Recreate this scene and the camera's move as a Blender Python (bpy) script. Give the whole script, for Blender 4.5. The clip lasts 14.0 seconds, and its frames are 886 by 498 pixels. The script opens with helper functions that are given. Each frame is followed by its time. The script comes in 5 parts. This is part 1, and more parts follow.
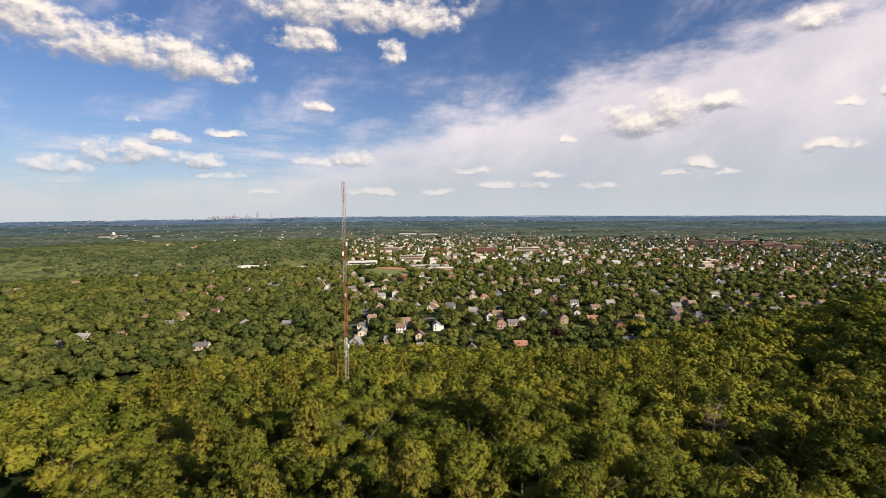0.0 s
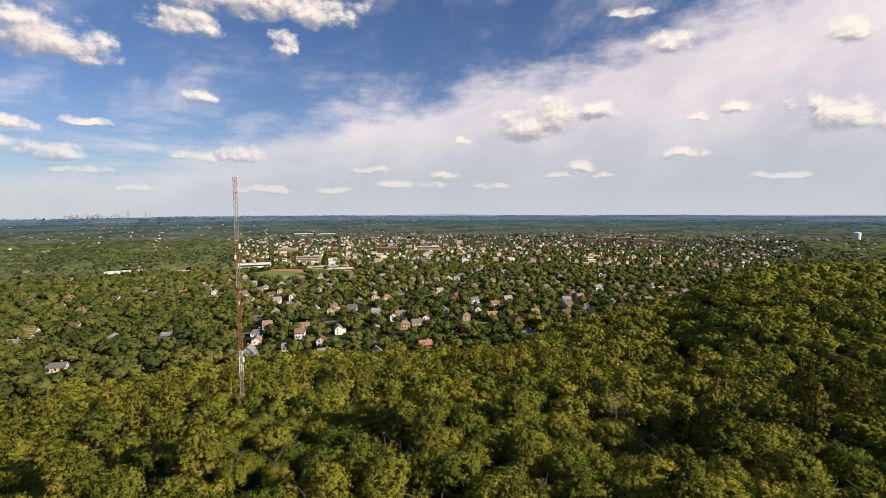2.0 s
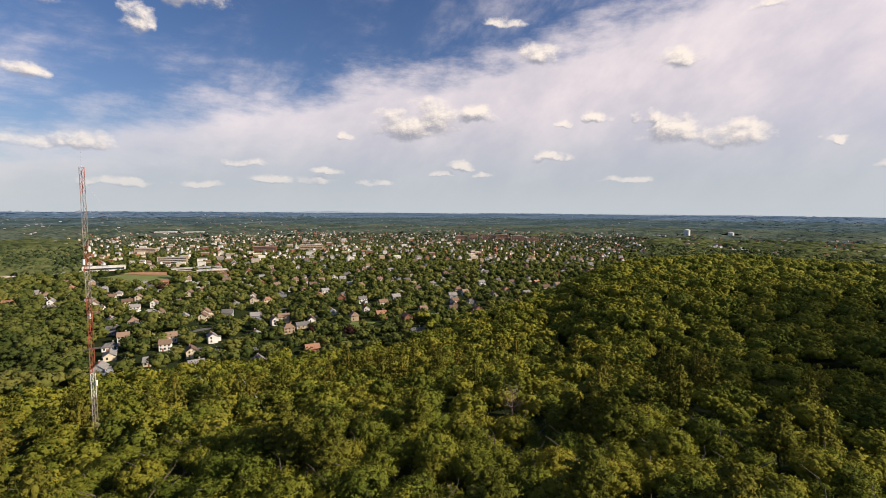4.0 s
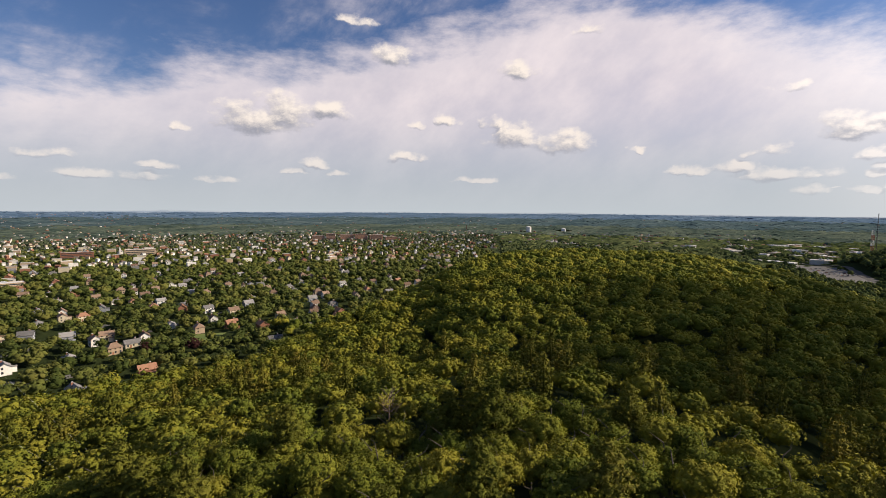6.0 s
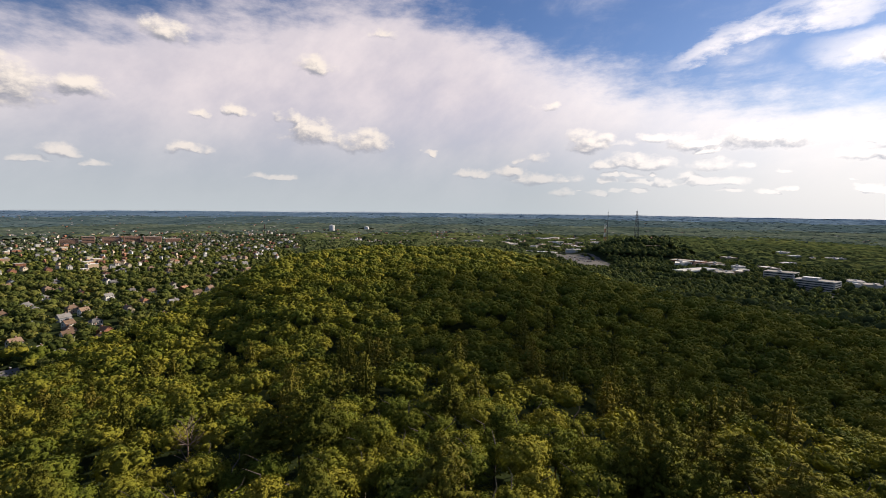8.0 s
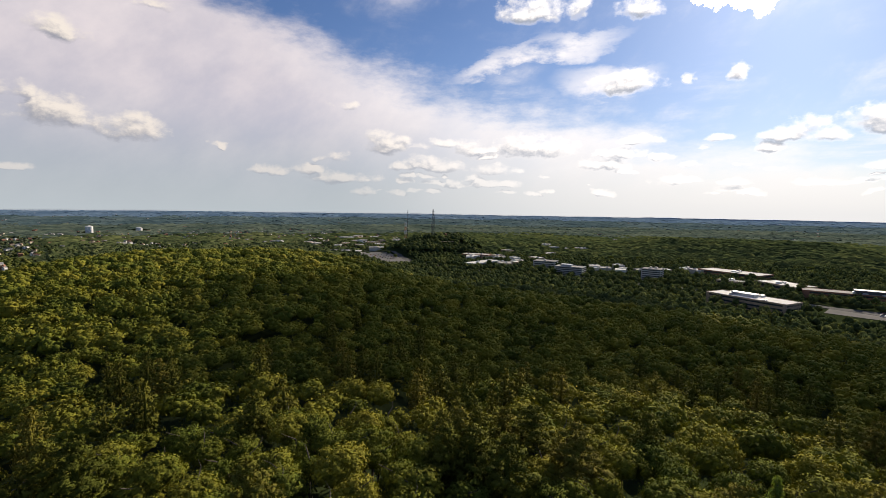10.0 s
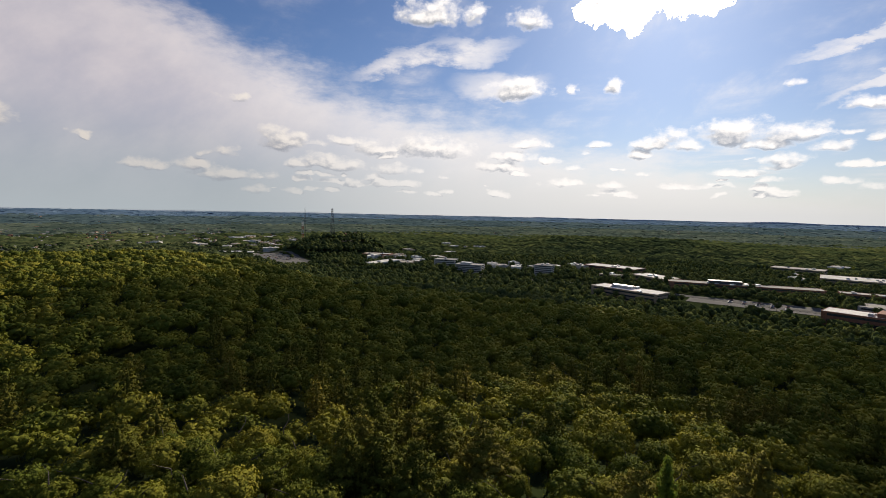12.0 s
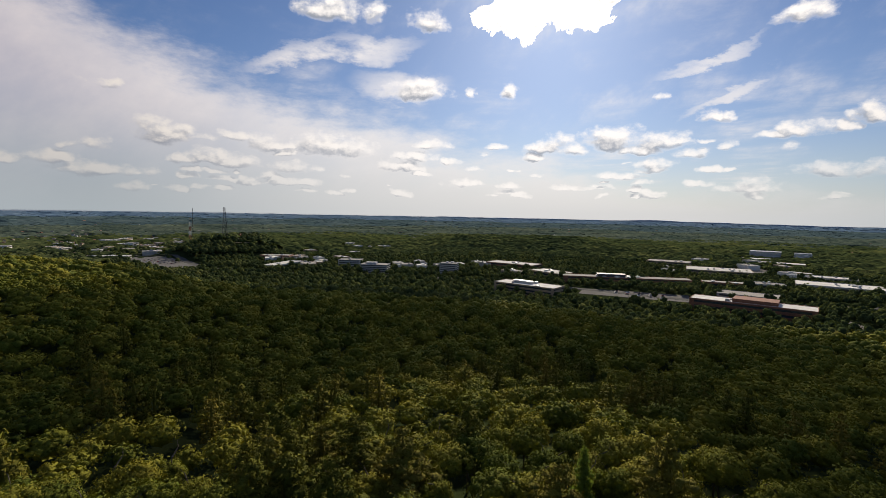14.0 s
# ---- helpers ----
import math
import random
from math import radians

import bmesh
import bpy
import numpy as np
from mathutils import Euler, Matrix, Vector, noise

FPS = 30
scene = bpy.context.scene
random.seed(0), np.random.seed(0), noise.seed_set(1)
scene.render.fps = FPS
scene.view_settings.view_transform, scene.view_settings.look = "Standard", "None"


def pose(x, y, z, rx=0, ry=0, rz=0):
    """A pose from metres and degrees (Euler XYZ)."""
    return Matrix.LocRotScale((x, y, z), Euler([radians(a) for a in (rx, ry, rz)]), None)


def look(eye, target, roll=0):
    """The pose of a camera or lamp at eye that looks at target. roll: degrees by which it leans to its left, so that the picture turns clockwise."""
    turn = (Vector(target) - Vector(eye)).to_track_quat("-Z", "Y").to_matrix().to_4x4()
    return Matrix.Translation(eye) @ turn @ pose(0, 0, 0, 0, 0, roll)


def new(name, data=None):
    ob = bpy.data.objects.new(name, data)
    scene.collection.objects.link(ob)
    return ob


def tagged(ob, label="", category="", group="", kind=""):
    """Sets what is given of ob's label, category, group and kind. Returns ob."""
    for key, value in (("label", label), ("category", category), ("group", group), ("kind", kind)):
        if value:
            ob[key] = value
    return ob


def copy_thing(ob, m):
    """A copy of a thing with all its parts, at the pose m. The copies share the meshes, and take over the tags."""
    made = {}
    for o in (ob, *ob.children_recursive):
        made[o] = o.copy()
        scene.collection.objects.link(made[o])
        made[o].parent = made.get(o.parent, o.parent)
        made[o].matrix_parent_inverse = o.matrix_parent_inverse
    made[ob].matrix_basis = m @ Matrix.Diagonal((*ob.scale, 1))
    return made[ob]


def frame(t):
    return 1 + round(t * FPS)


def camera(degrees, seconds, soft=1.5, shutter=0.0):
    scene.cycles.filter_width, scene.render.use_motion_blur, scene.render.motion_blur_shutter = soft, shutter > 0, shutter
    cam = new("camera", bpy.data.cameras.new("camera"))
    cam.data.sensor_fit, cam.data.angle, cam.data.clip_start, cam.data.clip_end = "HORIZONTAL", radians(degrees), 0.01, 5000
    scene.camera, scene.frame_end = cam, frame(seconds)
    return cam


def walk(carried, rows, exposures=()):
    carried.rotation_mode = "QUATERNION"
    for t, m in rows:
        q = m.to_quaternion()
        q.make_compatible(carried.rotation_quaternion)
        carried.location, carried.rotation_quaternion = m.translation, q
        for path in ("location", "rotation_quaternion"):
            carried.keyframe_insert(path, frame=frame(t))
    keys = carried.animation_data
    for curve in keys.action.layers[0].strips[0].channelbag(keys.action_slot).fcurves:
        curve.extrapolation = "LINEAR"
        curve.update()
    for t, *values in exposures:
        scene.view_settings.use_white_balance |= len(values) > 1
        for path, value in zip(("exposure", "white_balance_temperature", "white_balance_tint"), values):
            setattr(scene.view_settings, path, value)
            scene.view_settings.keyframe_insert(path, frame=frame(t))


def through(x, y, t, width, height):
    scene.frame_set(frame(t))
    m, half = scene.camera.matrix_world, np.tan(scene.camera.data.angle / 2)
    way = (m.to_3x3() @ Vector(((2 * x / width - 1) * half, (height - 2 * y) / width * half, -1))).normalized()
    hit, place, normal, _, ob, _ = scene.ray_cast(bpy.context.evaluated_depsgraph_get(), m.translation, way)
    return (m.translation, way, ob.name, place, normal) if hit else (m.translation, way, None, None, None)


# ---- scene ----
# ---------------------------------------------------------------- camera
cam = camera(86.7, 14.0, soft=0.45)
PATH = [
    (0, pose(12.14, -8.86, 104.97, 85.734, 0.200, 32.684)),
    (0.5, pose(10.76, -7.87, 104.97, 85.708, 0.075, 32.040)),
    (1, pose(9.36, -6.88, 104.96, 85.687, 0.115, 29.268)),
    (1.5, pose(7.98, -5.89, 104.97, 85.622, 0.180, 25.606)),
    (2, pose(6.61, -4.94, 104.97, 85.596, 0.117, 20.395)),
    (2.5, pose(5.24, -4.04, 104.98, 85.557, 0.069, 15.161)),
    (5, pose(-0.00, 0.07, 105.51, 85.334, -0.486, 0.043)),
    (5.5, pose(-0.98, 1.59, 105.27, 85.355, -0.375, -5.086)),
    (6, pose(-1.80, 3.10, 105.05, 85.321, -0.309, -10.950)),
    (6.5, pose(-2.45, 4.61, 104.89, 85.282, -0.270, -16.210)),
    (7, pose(-2.92, 6.22, 104.70, 85.255, -0.348, -20.783)),
    (7.5, pose(-3.27, 7.78, 104.53, 85.303, -0.336, -27.331)),
    (8, pose(-3.51, 9.23, 104.44, 85.282, -0.423, -34.688)),
    (8.5, pose(-3.53, 10.34, 104.47, 85.296, -0.474, -41.611)),
    (9, pose(-3.43, 11.23, 104.52, 85.318, -0.450, -48.517)),
    (11.5, pose(1.05, 13.79, 103.75, 85.360, -0.894, -67.423)),
    (12, pose(2.03, 14.81, 103.47, 85.405, -0.892, -70.421)),
    (12.5, pose(2.99, 15.78, 103.18, 85.431, -0.796, -73.300)),
    (13, pose(3.96, 16.65, 102.97, 85.424, -0.796, -76.253)),
    (13.5, pose(4.95, 17.37, 102.86, 85.419, -0.736, -78.995)),
    (14, pose(5.95, 18.00, 102.87, 85.508, -0.831, -82.126)),
]
EXPOSURES = [(0.0, 0.5, 6750, 15.5), (5.0, 0.38, 6750, 15.5), (9.0, 0.35, 6700, 14.5), (11.5, 0.10, 6650, 13), (14.0, -0.05, 6650, 13)]
walk(cam, PATH, EXPOSURES)

# ---------------------------------------------------------------- light
SUN_AZ, SUN_EL = 95.0, 27.5     # degrees clockwise from +y, degrees up
sun_way = Vector((math.sin(radians(SUN_AZ)) * math.cos(radians(SUN_EL)),
                  math.cos(radians(SUN_AZ)) * math.cos(radians(SUN_EL)), math.sin(radians(SUN_EL))))
sun_data = bpy.data.lights.new("sun", "SUN")
sun_data.energy, sun_data.angle, sun_data.color = 5.0, radians(0.53), (1.0, 0.9, 0.72)
sun = new("sun", sun_data)
sun.matrix_world = look(sun_way * 900, (0, 0, 0))


class Nodes:
    """A short hand for node trees."""

    def __init__(self, tree):
        self.tree = tree
        tree.nodes.clear()

    def add(self, kind, inputs=None, operation=None, clamp=False):
        node = self.tree.nodes.new(kind)
        if operation:
            node.operation = operation
        if clamp:
            node.use_clamp = True
        for key, value in (inputs or {}).items():
            if isinstance(value, bpy.types.NodeSocket):
                self.tree.links.new(value, node.inputs[key])
            else:
                node.inputs[key].default_value = value
        return node

    def math(self, op, a, b=0.0, c=0.0, clamp=False):
        return self.add("ShaderNodeMath", {0: a, 1: b, 2: c}, op, clamp).outputs[0]

    def vec(self, op, a, b=(0, 0, 0)):
        node = self.add("ShaderNodeVectorMath", {0: a, 1: b}, op)
        return node.outputs["Value" if op in ("DOT_PRODUCT", "LENGTH") else "Vector"]

    def noise(self, vector, scale, detail=4.0, rough=0.55):
        return self.add("ShaderNodeTexNoise", {"Vector": vector, "Scale": scale, "Detail": detail, "Roughness": rough}).outputs["Fac"]

    def ramp(self, value, stops, mode="LINEAR"):
        node = self.add("ShaderNodeValToRGB", {"Fac": value})
        node.color_ramp.interpolation = mode
        points = node.color_ramp.elements
        while len(points) < len(stops):
            points.new(0.5)
        for point, (at, colour) in zip(points, stops):
            point.position = at
        for point, (at, colour) in zip(points, stops):
            point.color = (*colour, 1) if isinstance(colour, tuple) else (colour, colour, colour, 1)
        return node.outputs["Color"]

    def between(self, value, low, high):
        node = self.add("ShaderNodeMapRange", {"Value": value, "From Min": low, "From Max": high})
        node.interpolation_type = "SMOOTHSTEP"
        return node.outputs["Result"]

    def mix(self, fac, a, b, blend="MIX"):
        node = self.tree.nodes.new("ShaderNodeMix")
        node.data_type, node.blend_type = "RGBA", blend
        for key, value in ((0, fac), (6, a), (7, b)):
            if isinstance(value, bpy.types.NodeSocket):
                self.tree.links.new(value, node.inputs[key])
            else:
                node.inputs[key].default_value = value
        return node.outputs[2]


# Fair-weather clouds: azimuth to the left of +y, height over the horizon, half width, half height, all in degrees.
CLOUDS = []


def cloud(az, el, wide, high):
    CLOUDS.append((az, el, wide, high))


def clouds_east():
    cloud(66, 16.4, 11, 2.3), cloud(73, 17.5, 4, 2.3), cloud(59, 15.6, 5, 2.0), cloud(43, 22.6, 14, 2.4), cloud(48.4, 19.4, 3.7, 1.9)
    cloud(35, 22.0, 5, 2.0), cloud(38.8, 18.3, 1.7, 1.5), cloud(47.3, 12.4, 1.9, 0.9), cloud(65.8, 9.7, 1.4, 0.4), cloud(62.9, 8.2, 1.9, 0.5)
    cloud(66, 6.3, 4.6, 1.4), cloud(60, 6.0, 3.6, 1.0), cloud(72, 4.9, 3.2, 1.0), cloud(57, 8.8, 2.2, 0.5), cloud(43.4, 6.6, 2.4, 1.0)
    cloud(48, 6.0, 2.8, 0.6), cloud(58, 4.3, 2.4, 0.5), cloud(29.1, 5.2, 2.4, 0.6), cloud(26, 3.5, 2.6, 0.5), cloud(22, 3.5, 2.6, 0.6)
    cloud(10.5, 10.2, 4.6, 2.0), cloud(7.4, 11.2, 4.0, 2.0), cloud(2.5, 11.4, 3.4, 1.1), cloud(17.9, 8.5, 1.1, 0.6), cloud(-4.8, 17.7, 2.9, 1.2)
    cloud(-7.6, 9.9, 1.1, 0.5), cloud(-6.5, 6.4, 2.0, 0.7), cloud(4.2, 5.4, 1.9, 0.6), cloud(6.5, 4.4, 1.6, 0.4), cloud(1.5, 4.4, 1.6, 0.4)
    cloud(14.4, 3.3, 2.5, 0.4), cloud(19.8, 4.5, 1.6, 0.5), cloud(41.0, 2.7, 3.3, 0.5), cloud(33.5, 2.7, 2.7, 0.4), cloud(53, 2.6, 1.6, 0.3)


def clouds_north():
    cloud(-0.9, 21.0, 2.7, 0.6), cloud(-19.5, 16.1, 2.3, 1.1), cloud(-27.7, 19.7, 1.6, 0.6), cloud(-11.3, 10.7, 1.6, 0.9), cloud(-19, 9.0, 3.4, 1.8)
    cloud(-24.5, 8.0, 4.2, 1.4), cloud(-17, 10.6, 1.4, 1.0), cloud(-33.0, 6.9, 0.9, 0.5), cloud(-37.9, 4.4, 2.5, 0.6), cloud(-14.4, 3.6, 3.2, 0.4)
    cloud(-42.6, 4.6, 1.7, 0.7), cloud(-51.8, 8.0, 3.0, 1.3), cloud(-46.7, 12.0, 2.2, 0.5), cloud(-45.4, 6.2, 1.7, 0.8), cloud(-46, 3.8, 4.9, 0.7)
    cloud(-61.5, 7.5, 2.3, 1.1), cloud(-67.5, 7.7, 3.2, 1.7), cloud(-59, 5.4, 3.2, 0.9), cloud(-64.5, 5.0, 3.2, 0.8), cloud(-62.7, 3.2, 5.5, 0.5)
    cloud(-55.5, 6.0, 2.0, 0.8), cloud(-71.5, 7.4, 2.4, 1.3), cloud(-57, 3.4, 2.4, 0.5)


def clouds_west():
    cloud(-79, 14.3, 4.4, 1.4), cloud(-68.5, 22.2, 4.2, 1.6), cloud(-74, 22.0, 2.0, 1.2), cloud(-80, 21.5, 2.4, 1.3), cloud(-89.7, 14.0, 1.1, 0.9)
    cloud(-85.3, 13.9, 0.7, 0.6), cloud(-106.3, 12.9, 1.0, 0.5), cloud(-102, 8.6, 3.6, 1.5), cloud(-106.5, 8.2, 3.2, 1.1), cloud(-96.8, 7.6, 2.4, 0.9)
    cloud(-111.6, 10.3, 1.6, 0.7), cloud(-113.3, 7.3, 1.0, 0.5), cloud(-102.6, 4.5, 2.9, 0.5), cloud(-106.4, 5.7, 2.9, 0.6), cloud(-115, 3.0, 3.4, 0.7)
    cloud(-118.8, 18.8, 2.6, 1.0), cloud(-124, 9.4, 1.5, 1.0), cloud(-122.5, 4.6, 4.0, 0.8), cloud(-118.2, 6.9, 1.1, 0.5), cloud(-110.5, 6.9, 1.0, 0.5)
    cloud(-78, 5.3, 1.8, 0.6), cloud(-86.3, 5.4, 1.4, 0.4), cloud(-82.5, 6.2, 1.0, 0.4), cloud(-93, 4.6, 1.4, 0.3), cloud(-98, 3.2, 3.4, 0.4)


def small_clouds():
    """A crowd of small cumulus low in the west."""
    r = random.Random(6)
    for i in range(84):
        el = 2.0 + 6.5 * r.random() ** 1.5
        wide = (0.5 + 1.3 * r.random()) * (0.6 + el / 8)
        cloud(-48 - 76 * r.random() ** 1.25, el, wide, wide * r.uniform(0.2, 0.42))


clouds_east(), clouds_north(), clouds_west(), small_clouds()

# Top of the thin high cloud sheet, round the compass: azimuth, degrees up.
SHEET = [(-130, 0), (-108, 2), (-96, 5), (-84, 8), (-75, 10.6), (-60, 12.6), (-51, 16.6), (-43, 18.8), (-35, 22), (-25, 24), (-10, 20.4),
         (4, 16.8), (18, 14.8), (25, 13.5), (43, 8.6), (52, 4), (80, 1)]

# Plumes of cirrus: azimuth, height, half width, half height, slope, strength.
WISPS = [(-69, 17.6, 11, 1.5, -0.19, 1.0), (-77, 14.6, 6.5, 2.6, 0.0, 0.8), (-110, 15.6, 6, 0.8, -0.4, 0.75), (-112.5, 12.4, 4.5, 0.8, -0.5, 0.7)]


def make_world():
    world = bpy.data.worlds.new("sky")
    scene.world = world
    world.use_nodes = True
    field = bpy.data.node_groups.new("cloud_field", "ShaderNodeTree")
    field.interface.new_socket("Where", in_out="INPUT", socket_type="NodeSocketVector")
    field.interface.new_socket("Depth", in_out="OUTPUT", socket_type="NodeSocketFloat")
    field.interface.new_socket("Bulk", in_out="OUTPUT", socket_type="NodeSocketFloat")
    g = Nodes(field)
    where = g.add("NodeGroupInput").outputs[0]
    # the edges are broken up at three sizes
    warp = g.add("ShaderNodeTexNoise", {"Vector": where, "Scale": 0.5, "Detail": 3.0}).outputs["Color"]
    warped = g.vec("ADD", where, g.vec("MULTIPLY", g.vec("SUBTRACT", warp, (0.5, 0.5, 0.5)), (3.4, 1.2, 0)))
    nearest = 9.0
    for az, el, wide, high in CLOUDS:
        # flat below, heaped above
        off = g.vec("SUBTRACT", warped, (az, el - 0.3 * high, 0))
        v = g.vec("MAXIMUM", g.vec("MULTIPLY", off, (1 / wide, 0.78 / high, 0)), g.vec("MULTIPLY", off, (1 / wide, -1.45 / high, 0)))
        nearest = g.math("MINIMUM", nearest, g.vec("DOT_PRODUCT", v, v))
    wide_noise = g.noise(g.vec("MULTIPLY", where, (0.8, 1.2, 1)), 0.40, 8.0, 0.62)
    heads = g.add("ShaderNodeTexVoronoi", {"Vector": g.vec("MULTIPLY", warped, (0.8, 1.15, 0)), "Scale": 0.45, "Detail": 4.0, "Roughness": 0.6})
    heads.voronoi_dimensions, heads.feature, heads.normalize = "2D", "SMOOTH_F1", True
    heads.inputs["Smoothness"].default_value = 0.35
    depth = g.math("ADD", g.math("SUBTRACT", 1.1, nearest), g.math("MULTIPLY", g.math("SUBTRACT", wide_noise, 0.5), 4.2))
    depth = g.math("ADD", depth, g.math("MULTIPLY", g.math("SUBTRACT", 0.34, heads.outputs[0]), 1.1))
    depth = g.math("MINIMUM", depth, g.math("SUBTRACT", 2.6, nearest))
    g.add("NodeGroupOutput", {0: depth, 1: g.math("MULTIPLY", g.math("MINIMUM", nearest, 2.5), -1.0)})

    n = Nodes(world.node_tree)
    way = n.add("ShaderNodeTexCoord").outputs["Generated"]
    parts = n.add("ShaderNodeSeparateXYZ", {0: way})
    x, y, z = parts.outputs
    az = n.math("DEGREES", n.math("ARCTAN2", n.math("MULTIPLY", x, -1.0), y))
    el = n.math("DEGREES", n.math("ARCSINE", z))
    where = n.add("ShaderNodeCombineXYZ", {0: az, 1: el}).outputs[0]
    low = n.add("ShaderNodeCombineXYZ", {0: n.math("SUBTRACT", az, 0.3), 1: n.math("ADD", el, 0.55)}).outputs[0]

    def depth_at(v):
        node = n.add("ShaderNodeGroup")
        node.node_tree = field
        n.tree.links.new(v, node.inputs[0])
        return node.outputs

    (here, bulk), (above, bulk_above) = depth_at(where), depth_at(low)
    # towards the sun the thin edges glow
    sunward = n.between(n.vec("DOT_PRODUCT", way, tuple(sun_way)), 0.55, 1.0)
    cover = n.math("MULTIPLY", n.between(here, -0.1, 1.3), n.math("MAXIMUM", sunward, n.math("ADD", 0.5, n.math("MULTIPLY", n.between(el, 1.0, 10.0), 0.5))))
    # bright heads, grey flat bases
    slope = n.math("ADD", n.math("MULTIPLY", n.math("SUBTRACT", here, above), 0.55), n.math("MULTIPLY", n.math("SUBTRACT", bulk, bulk_above), 0.6))
    lit = n.between(slope, -0.5, 0.6)
    puff = n.mix(lit, (0.26, 0.275, 0.32, 1), (0.74, 0.69, 0.62, 1))
    glow = n.mix(n.between(here, 0.0, 1.0), (1.25, 1.2, 1.13, 1), n.mix(lit, (0.36, 0.40, 0.46, 1), (1.15, 1.12, 1.07, 1)))
    puff = n.mix(sunward, puff, glow)

    # high thin sheet with a ragged, streaked edge
    up = n.math("MAXIMUM", z, 0.05)
    flat = n.add("ShaderNodeCombineXYZ", {0: n.math("DIVIDE", x, up), 1: n.math("DIVIDE", y, up)}).outputs[0]
    turned = n.add("ShaderNodeVectorRotate", {"Vector": where, "Angle": 0.6})
    turned.rotation_type = "Z_AXIS"
    streak = n.noise(n.vec("MULTIPLY", turned.outputs[0], (0.7, 1.05, 1)), 0.12, 6.0, 0.6)
    thin = n.noise(n.vec("MULTIPLY", flat, (0.8, 0.8, 1)), 0.8, 7.0, 0.62)
    fine = n.noise(n.vec("MULTIPLY", where, (0.5, 1.2, 1)), 0.22, 7.0, 0.62)
    top = n.ramp(n.math("DIVIDE", n.math("ADD", az, 130.0), 210.0), [((a + 130) / 210, e / 30) for a, e in SHEET], "B_SPLINE")
    over = n.math("SUBTRACT", n.math("MULTIPLY", top, 30.0), el)
    over = n.math("ADD", over, n.math("MULTIPLY", n.math("SUBTRACT", fine, 0.5), 12.0))
    sheet = n.math("MULTIPLY", n.between(over, -2.2, 3.4), n.math("ADD", 0.55, n.math("MULTIPLY", streak, 0.55), clamp=True), clamp=True)
    plume = 0.0
    for w_az, w_el, wide, high, slope, much in WISPS:
        d = n.math("DIVIDE", n.math("SUBTRACT", az, w_az), wide)
        rise = n.math("SUBTRACT", n.math("SUBTRACT", el, w_el), n.math("MULTIPLY", n.math("SUBTRACT", az, w_az), slope))
        e = n.math("DIVIDE", n.math("ADD", rise, n.math("MULTIPLY", n.math("SUBTRACT", fine, 0.5), 7.0)), high)
        far = n.math("ADD", n.math("MULTIPLY", d, d), n.math("MULTIPLY", e, e))
        one = n.math("MULTIPLY", n.math("MULTIPLY", n.between(far, 1.15, 0.0), n.between(fine, 0.28, 0.58)), much)
        plume = n.math("MAXIMUM", plume, n.math("MULTIPLY", one, n.math("ADD", 0.25, n.math("MULTIPLY", streak, 1.3))))
    wisp = n.math("MULTIPLY", n.math("MULTIPLY", n.between(streak, 0.42, 0.72), n.between(thin, 0.4, 0.7)), 0.75)
    sheet = n.math("MINIMUM", n.math("MAXIMUM", n.math("MAXIMUM", sheet, wisp), plume), 1.0)
    pale = n.mix(n.between(el, 2.0, 13.0), (0.43, 0.45, 0.49, 1), (0.67, 0.62, 0.63, 1))
    sheet_colour = n.mix(sunward, n.mix(n.between(streak, 0.35, 0.7), n.mix(1.0, pale, (0.86, 0.87, 0.9, 1), "MULTIPLY"), pale), (0.90, 0.88, 0.86, 1))
    # the sheet is brightest along its thin edge
    rim = n.math("MULTIPLY", n.between(over, 8.0, 1.0), 0.6)
    sheet_colour = n.mix(rim, sheet_colour, n.mix(sunward, (0.72, 0.67, 0.67, 1), (1.05, 1.02, 0.98, 1)))
    haze_colour = n.mix(sunward, (0.40, 0.46, 0.49, 1), (0.74, 0.75, 0.74, 1))
    haze = n.math("MULTIPLY", n.math("POWER", 2.718, n.math("MULTIPLY", n.math("MAXIMUM", el, 0.0), -0.26)), 0.86)

    sky = n.add("ShaderNodeTexSky")
    sky.sky_type, sky.sun_disc = "NISHITA", False
    sky.sun_elevation, sky.sun_rotation = radians(SUN_EL), radians(SUN_AZ)
    sky.air_density, sky.dust_density, sky.ozone_density = 1.0, 0.5, 3.0
    blue = n.add("ShaderNodeBackground", {"Color": n.mix(1.0, sky.outputs[0], (0.66, 0.82, 1.06, 1), "MULTIPLY"), "Strength": 0.067})
    veil = n.add("ShaderNodeBackground", {"Color": sheet_colour})
    mist = n.add("ShaderNodeBackground", {"Color": haze_colour})
    white = n.add("ShaderNodeBackground", {"Color": puff})

    def over_it(fac, a, b):
        return n.add("ShaderNodeMixShader", {0: fac, 1: a.outputs[0], 2: b.outputs[0]})

    out = over_it(cover, over_it(haze, over_it(sheet, blue, veil), mist), white)
    # the lowest clouds sink into the haze
    out = over_it(n.math("MULTIPLY", haze, 0.55), out, mist)
    n.add("ShaderNodeOutputWorld", {0: out.outputs[0]})
    world.cycles.sampling_method = "MANUAL"
    world.cycles.sample_map_resolution = 512


make_world()

# ---------------------------------------------------------------- materials
def material(name):
    m = bpy.data.materials.new(name)
    m.use_nodes = True
    n = Nodes(m.node_tree)
    place = n.add("ShaderNodeNewGeometry").outputs["Position"]
    return m, n, place


